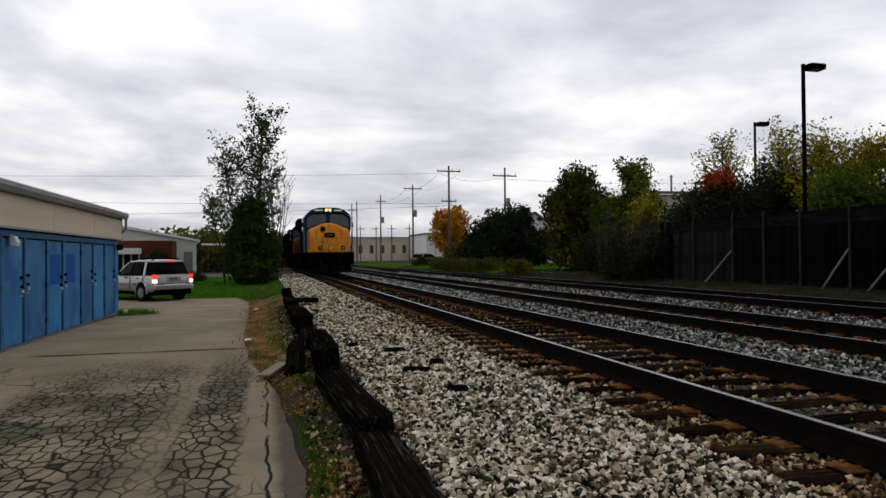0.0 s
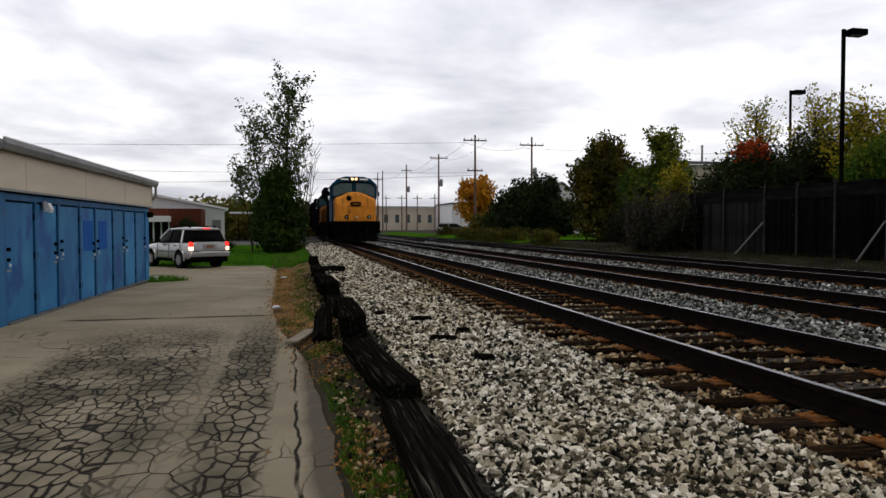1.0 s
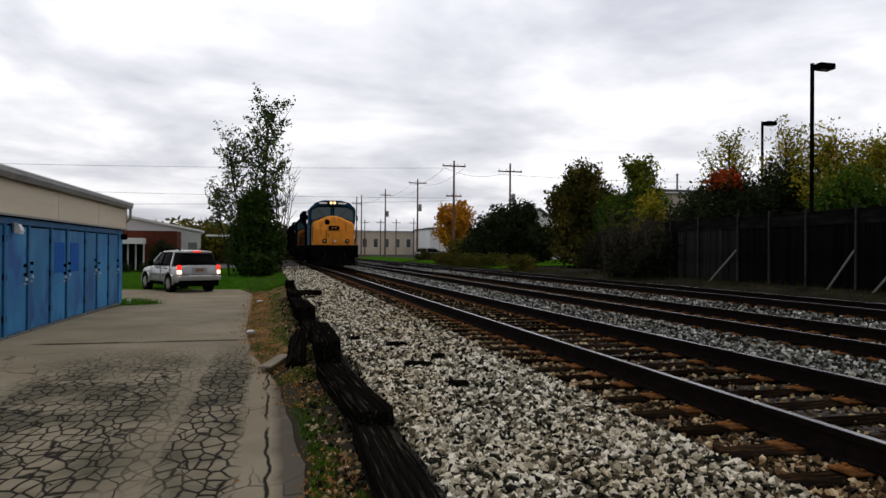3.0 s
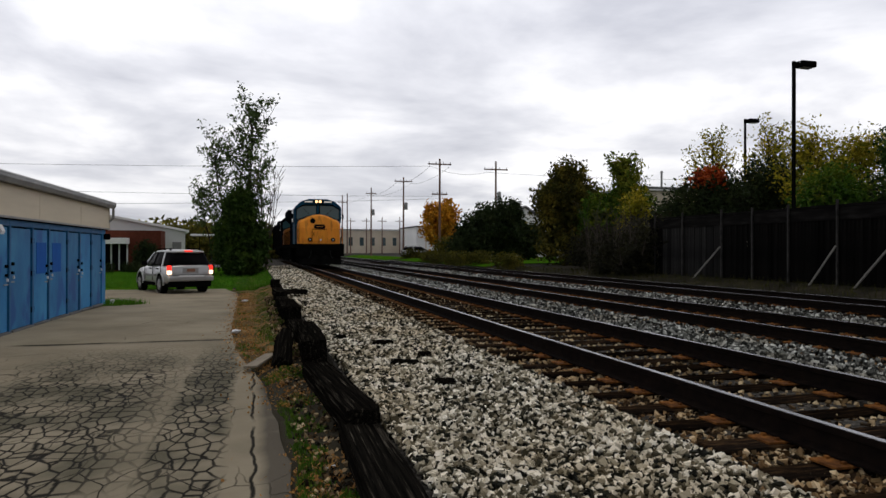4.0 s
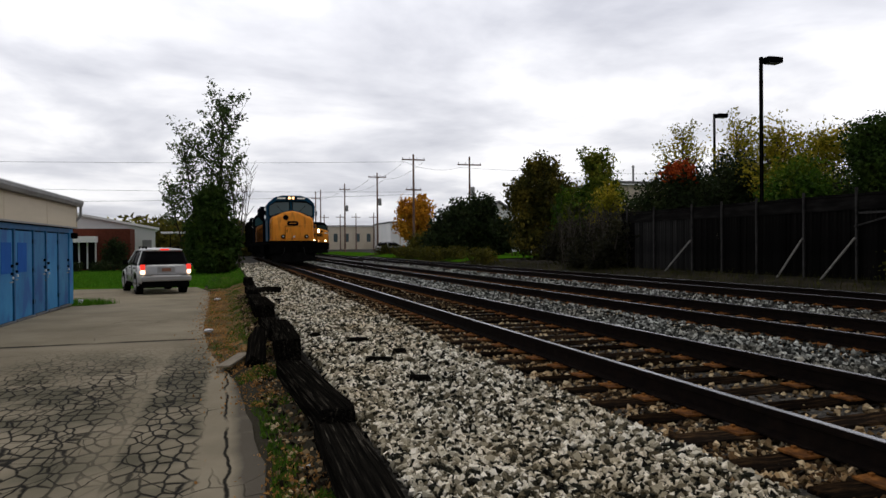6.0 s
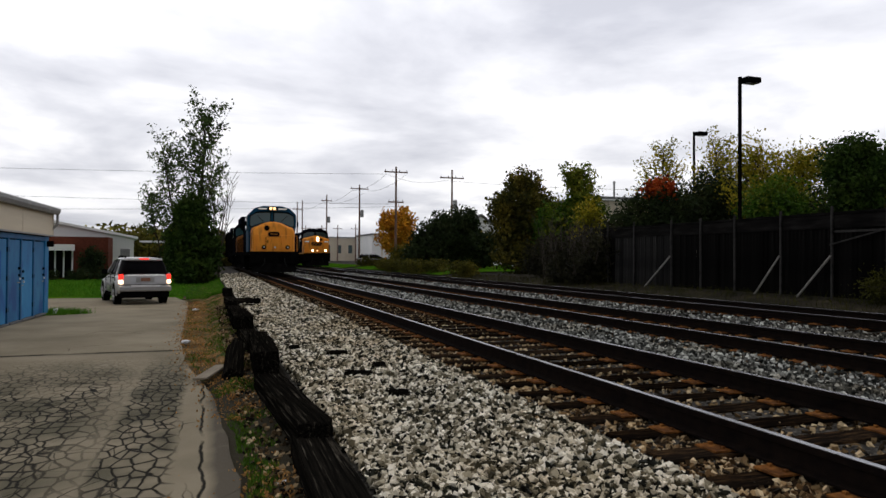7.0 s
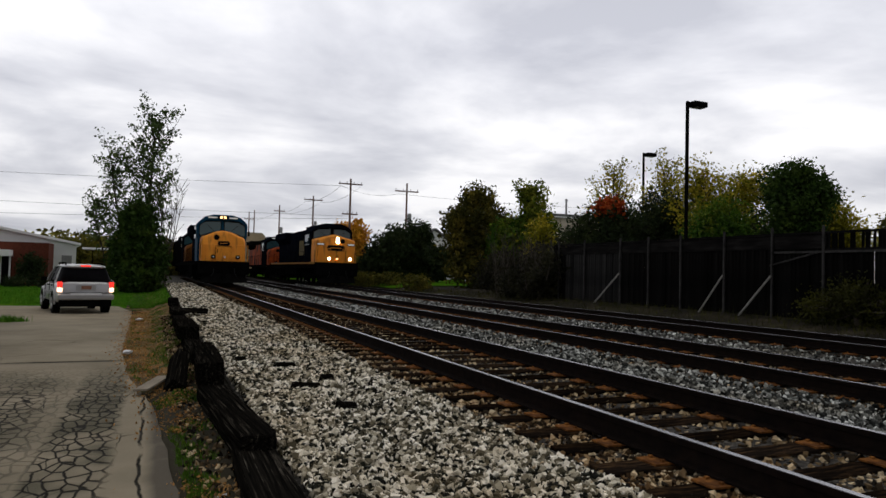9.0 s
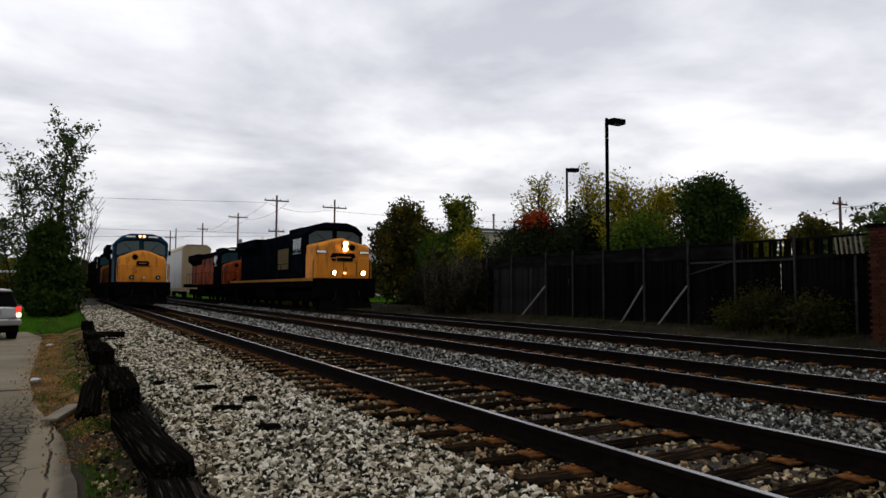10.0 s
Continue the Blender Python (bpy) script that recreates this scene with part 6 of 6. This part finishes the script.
def make_railing():
    r = tagged(new("deck_railing"), "small pale picket railing beside the brick pier", "railing")
    r.location = (16.86, 7.93, 2.42)
    for k in range(6):
        bm = bmesh.new()
        box(bm, -0.02, -0.02, 0.0, 0.02, 0.02, 0.44, bevel=0.004)
        part("picket", bm, M["plank"], r).matrix_local = pose(0, 0.06 + 0.125 * k, 0.02, -7)
    boxes("rail", [(-0.025, 0.0, 0.0, 0.025, 0.78, 0.035)], M["fence"], r, "dark bottom rail")
    return r


make_railing()
utility_pole(51.3, 29.5, 8.0, ((7.4, 1.8),), "distant wooden utility pole beyond the fence")
cable([(96, 75, 11.0), (51.3, 29.5, 7.8), (40, -20, 7.5)], 0.5, 0.02)

# distant tree line
def tree_line(x0, x1, y, h, n, mat, label):
    t = tagged(new("distant_trees"), label, "woods", kind="stuff")
    xs = rng.uniform(x0, x1, n)
    hz = rng.uniform(0.55, 1.0, n) * h
    c = []
    for x, z in zip(xs, hz):
        k = 600
        c.append(np.stack([x + rng.normal(size=k) * 2.4, y + rng.normal(size=k) * 3, rng.random(k) ** 0.8 * z * rng.uniform(0.7, 1.05)], 1))
    leaf_mesh("foliage", np.concatenate(c), 0.4, mat, t, "distant foliage")
    return t


tree(-8.0, 55.2, 2.6, [(0, 0, 1.3, 0.8, 1.0, 2)], M["leaf_dark"], 0.1, 2200, "dark round shrub before the brick wall", name="shrub", category="shrub", clump=0.2)
for hx_ in (-10.5, -8.6, -6.8, -5.2):
    tree(hx_, 53.2, 0.8, [(0, 0, 0.4, 0.9, 0.3, 2)], M["leaf_dark"], 0.08, 1100, "low dark clipped hedge", name="hedge", category="hedge", clump=0.15, trunk=0.04)


def make_shelter():
    s = tagged(new("shelter"), "open shelter with a long pale roof edge beyond the lawn", "shelter")
    s.location = (-6.2, 80, -0.13)
    boxes("roof", [(-0.5, -2, 3.2, 5.4, 2, 3.38)], M["white"], s, "pale flat roof")
    for px in (0.2, 5.1):
        boxes("post", [(px - 0.04, 1.5, -0.2, px + 0.04, 1.58, 3.2)], M["dark"], s)
    return s


make_shelter()



tree_line(-16, 3, 102, 6.0, 16, M["leaf_olive"], "olive-brown trees beyond the shelter")
tree_line(-75, -6, 150, 8.5, 60, M["leaf_yellow"], "distant green and yellow tree line")
tree_line(-140, 140, 300, 11, 160, M["leaf_dark"], "far dark tree line")
tree_line(55, 150, 110, 9, 60, M["leaf_yellow"], "distant autumn tree line")


# ---- verge: grass, leaves, small things ----
def verge(name, n, place, h, mat, label):
    p = place(n)
    a = rng.uniform(0, 2 * math.pi, n)
    dx, dy = np.cos(a) * 0.008, np.sin(a) * 0.008
    hh = h * rng.uniform(0.4, 1.3, n)
    lean = rng.normal(size=(n, 2)) * 0.35 * hh[:, None]
    v = np.stack([p - np.stack([dx, dy, 0 * dx], 1), p + np.stack([dx, dy, 0 * dx], 1), p + np.stack([lean[:, 0], lean[:, 1], hh], 1)], 1)
    me = bpy.data.meshes.new(name)
    me.from_pydata(v.reshape(-1, 3).tolist(), [], np.arange(3 * n).reshape(n, 3).tolist())
    me.materials.append(mat)
    return tagged(new(name, me), label, "grass", kind="stuff")


def verge_place(n):
    y = 0.8 + 28 * rng.random(n) ** 1.6
    x = np.array([asphalt_edge(v) for v in y])
    x = x + 0.05 + rng.random(n) * (0.62 - x)
    keep = np.array([noise.noise(Vector((a * 2.5, b * 1.1, 0))) + 0.5 * noise.noise(Vector((a * 7, b * 5, 2))) > 0.04 for a, b in zip(x, y)])
    x, y = x[keep], y[keep]
    return np.stack([x, y, [ground_z(a, b) + 0.025 for a, b in zip(x, y)]], 1)


p_ = verge_place(26000)
verge("grass", len(p_), lambda n: p_, 0.045, M["moss"], "patchy grass and weeds along the edge of the drive")
lx, ly = 0.75 - 13 * rng.random(42000) ** 1.25, 27.8 + 24 * rng.random(42000) ** 1.5
ok_ = (ly > 29.6 + 0.12 * -lx) | (lx > -0.75)
lx, ly = lx[ok_], ly[ok_]
lp = np.stack([lx, ly, [ground_z(a, b) + 0.05 for a, b in zip(lx, ly)]], 1)
verge("grass", len(lp), lambda n: lp, 0.13, M["grass"], "mown lawn grass")
gx, gy = rng.uniform(-4.3, -3.0, 2500), rng.uniform(19.6, 21.6, 2500)
k_ = (gx + 4.3) / 1.3 + np.abs(gy - 20.3) / 1.2 < 1
gp = np.stack([gx[k_], gy[k_], [fall(a, b) for a, b in zip(gx[k_], gy[k_])]], 1)
verge("grass", len(gp), lambda n: gp, 0.16, M["grass"], "tuft of grass at the corner of the garage")
wy = rng.uniform(2, 42, 6000)
wx = 14.4 + rng.random(6000) ** 0.8 * 2.5
wp = np.stack([wx, wy, ground_zs(wx)], 1)
verge("weeds", len(wp), lambda n: wp, 0.2, M["leaf_weed_green"], "dark dry weeds along the fence")


def fallen_leaves():
    n = 4600
    y = np.where(rng.random(n) < 0.12, rng.normal(2.6, 0.6, n), 5.0 + 21 * rng.random(n) ** 1.1)
    e = np.array([asphalt_edge(v) for v in y])
    x = e + rng.normal(size=n) * 0.2 + 0.22
    x = np.clip(x, -1.5, 0.7)
    z = np.where(x < e, np.maximum(ground_zs(x) + 0.056, 0.006), np.maximum(ground_zs(x) + 0.045, 0.008)) + np.array([fall(a, b) for a, b in zip(x, y)])
    t = tagged(new("fallen_leaves"), "brown and orange fallen leaves along the edge of the drive", "leaves", kind="stuff")
    leaf_mesh("leaves", np.stack([x, y, z + 0.004], 1), 0.017, M["fallen"], t, "dry fallen leaves")


fallen_leaves()
board = boxes("board", [(-0.2, -0.16, 0, 0.2, 0.16, 0.03)], M["litter"], None, bevel=0.004)
board.matrix_world = pose(1.02, 1.12, ground_z(1.02) + 0.04, 0, 0, 12)
tagged(board, "short pale board lying on the ballast stones", "board")
plank = boxes("plank", [(-0.085, -0.5, 0, 0.085, 0.5, 0.024)], M["plank"], None, bevel=0.004)
plank.matrix_world = pose(0.06, 7.75, 0.07, 0.6, -3, -16)
tagged(plank, "short grey weathered plank lying on the drive edge", "plank")


def wood_chip(x, y, l, w, yaw):
    bm = bmesh.new()
    box(bm, -l / 2, -w / 2, -0.02, l / 2, w / 2, 0.05, bevel=0.012)
    for v in bm.verts:
        v.co += Vector((noise.noise(v.co * 9), noise.noise(v.co * 9 + Vector((5, 0, 0))), 0)) * 0.03
    ob = part("wood_fragment", bm, M["old_tie"])
    ob.matrix_world = pose(x, y, ground_z(x) + 0.06, 2, 3, yaw)
    return tagged(ob, "dark broken piece of sleeper wood on the ballast", "wood scrap", group="wood scraps on the ballast")


wood_chip(1.68, 7.7, 0.3, 0.1, 15)
wood_chip(1.62, 6.0, 0.34, 0.06, -5)
wood_chip(1.75, 4.75, 0.2, 0.07, -8)
wood_chip(1.95, 6.4, 0.16, 0.05, 5)
wood_chip(1.2, 8.4, 0.12, 0.08, 0)
wood_chip(1.15, 15.2, 0.2, 0.1, 10)
wood_chip(1.1, 17.5, 0.24, 0.12, 0)
for qx, qy, qs in ((0.48, 3.1, 0.05), (-0.35, 11.6, 0.09), (-0.3, 20.5, 0.1), (0.2, 5.0, 0.03)):
    bm = bmesh.new()
    bmesh.ops.create_icosphere(bm, subdivisions=2, radius=qs)
    for v in bm.verts:
        v.co *= 1 + 0.5 * noise.noise(v.co * 40)
        v.co.z = v.co.z * 0.4
    ob = part("litter", bm, M["litter"])
    ob.location = (qx, qy, max(0, ground_z(qx)) + fall(qx, qy) + qs * 0.35)
    tagged(ob, "crumpled white paper litter", "litter", group="litter")
bm = bmesh.new()
bmesh.ops.create_uvsphere(bm, u_segments=16, v_segments=10, radius=0.2)
ball = part("marker", bm, M["litter"], smooth=True)
ball.location = (26.2, 55.0, ground_z(26) + 0.2)
tagged(ball, "small white round marker in the grass", "marker")


# loose dark ballast and clods along the verge
def verge_bits(n):
    y = 0.7 + 20 * rng.random(n) ** 1.5
    x = rng.uniform(0.28, 0.62, n)
    return np.stack([x, y, ground_zs(x) + 0.04], 1)


stones("verge_stones", 1300, verge_bits, 0.018, M["oily_stone"], "dark stones and clods scattered on the verge")
stake = boxes("stake", [(-0.12, -0.05, 0, 0.12, 0.05, 0.3)], M["litter"], None, bevel=0.01)
stake.matrix_world = pose(0.93, 0.72, ground_z(0.93), 0, 0, 12)
tagged(stake, "short white painted marker board beside the sleepers", "marker board")
pipe = boxes("downpipe_foot", [(-0.06, -0.06, 0, 0.06, 0.06, 0.16)], M["litter"], None, bevel=0.02)
pipe.matrix_world = pose(-3.98, 20.1, fall(-4, 20.1), 0, 0, 10)
tagged(pipe, "short white pipe stub at the garage corner", "pipe")


# ---- motion ----
SUV = ((0, -4.15, 28.6, 38), (1.0, -3.82, 28.5, 35), (2.5, -3.3, 28.1, 30.5), (4.0, -2.72, 27.0, 24), (4.5, -2.58, 26.6, 22), (5.5, -2.4, 26.0, 17.5), (7.5, -2.24, 25.4, 14.8), (9, -2.24, 25.2, 14), (10, -2.24, 25.1, 14))
WEST = ((0, 42.2), (5, 42.1), (10, 42.0))
EAST = ((0, 190.0), (5.5, 102.5), (7.0, 78.5), (7.5, 70.2), (8.0, 62.2), (8.5, 54.4), (9.0, 46.5), (9.5, 38.4), (10.0, 30.1))


def motions():
    walk(suv, [(t, pose(x, y, fall(x, y) + 0.003, 0, 0, a)) for t, x, y, a in SUV])
    back = 0.0
    for thing, length in [(lead_west, 22.6), (second_west, 22.6)] + [(c, 15.6) for c in cars_west]:
        walk(thing, [(t, pose(RAIL_X[0], y + back, RAIL_Z[0])) for t, y in WEST])
        back += length
    back = 0.0
    for thing, length in [(lead_east, 22.6), (second_east, 22.6)] + [(c, l) for c, l in zip(cars_east, (27.6, 27.6, 27.6))]:
        walk(thing, [(t, pose(RAIL_X[2], y + back, RAIL_Z[2])) for t, y in EAST])
        back += length


motions()
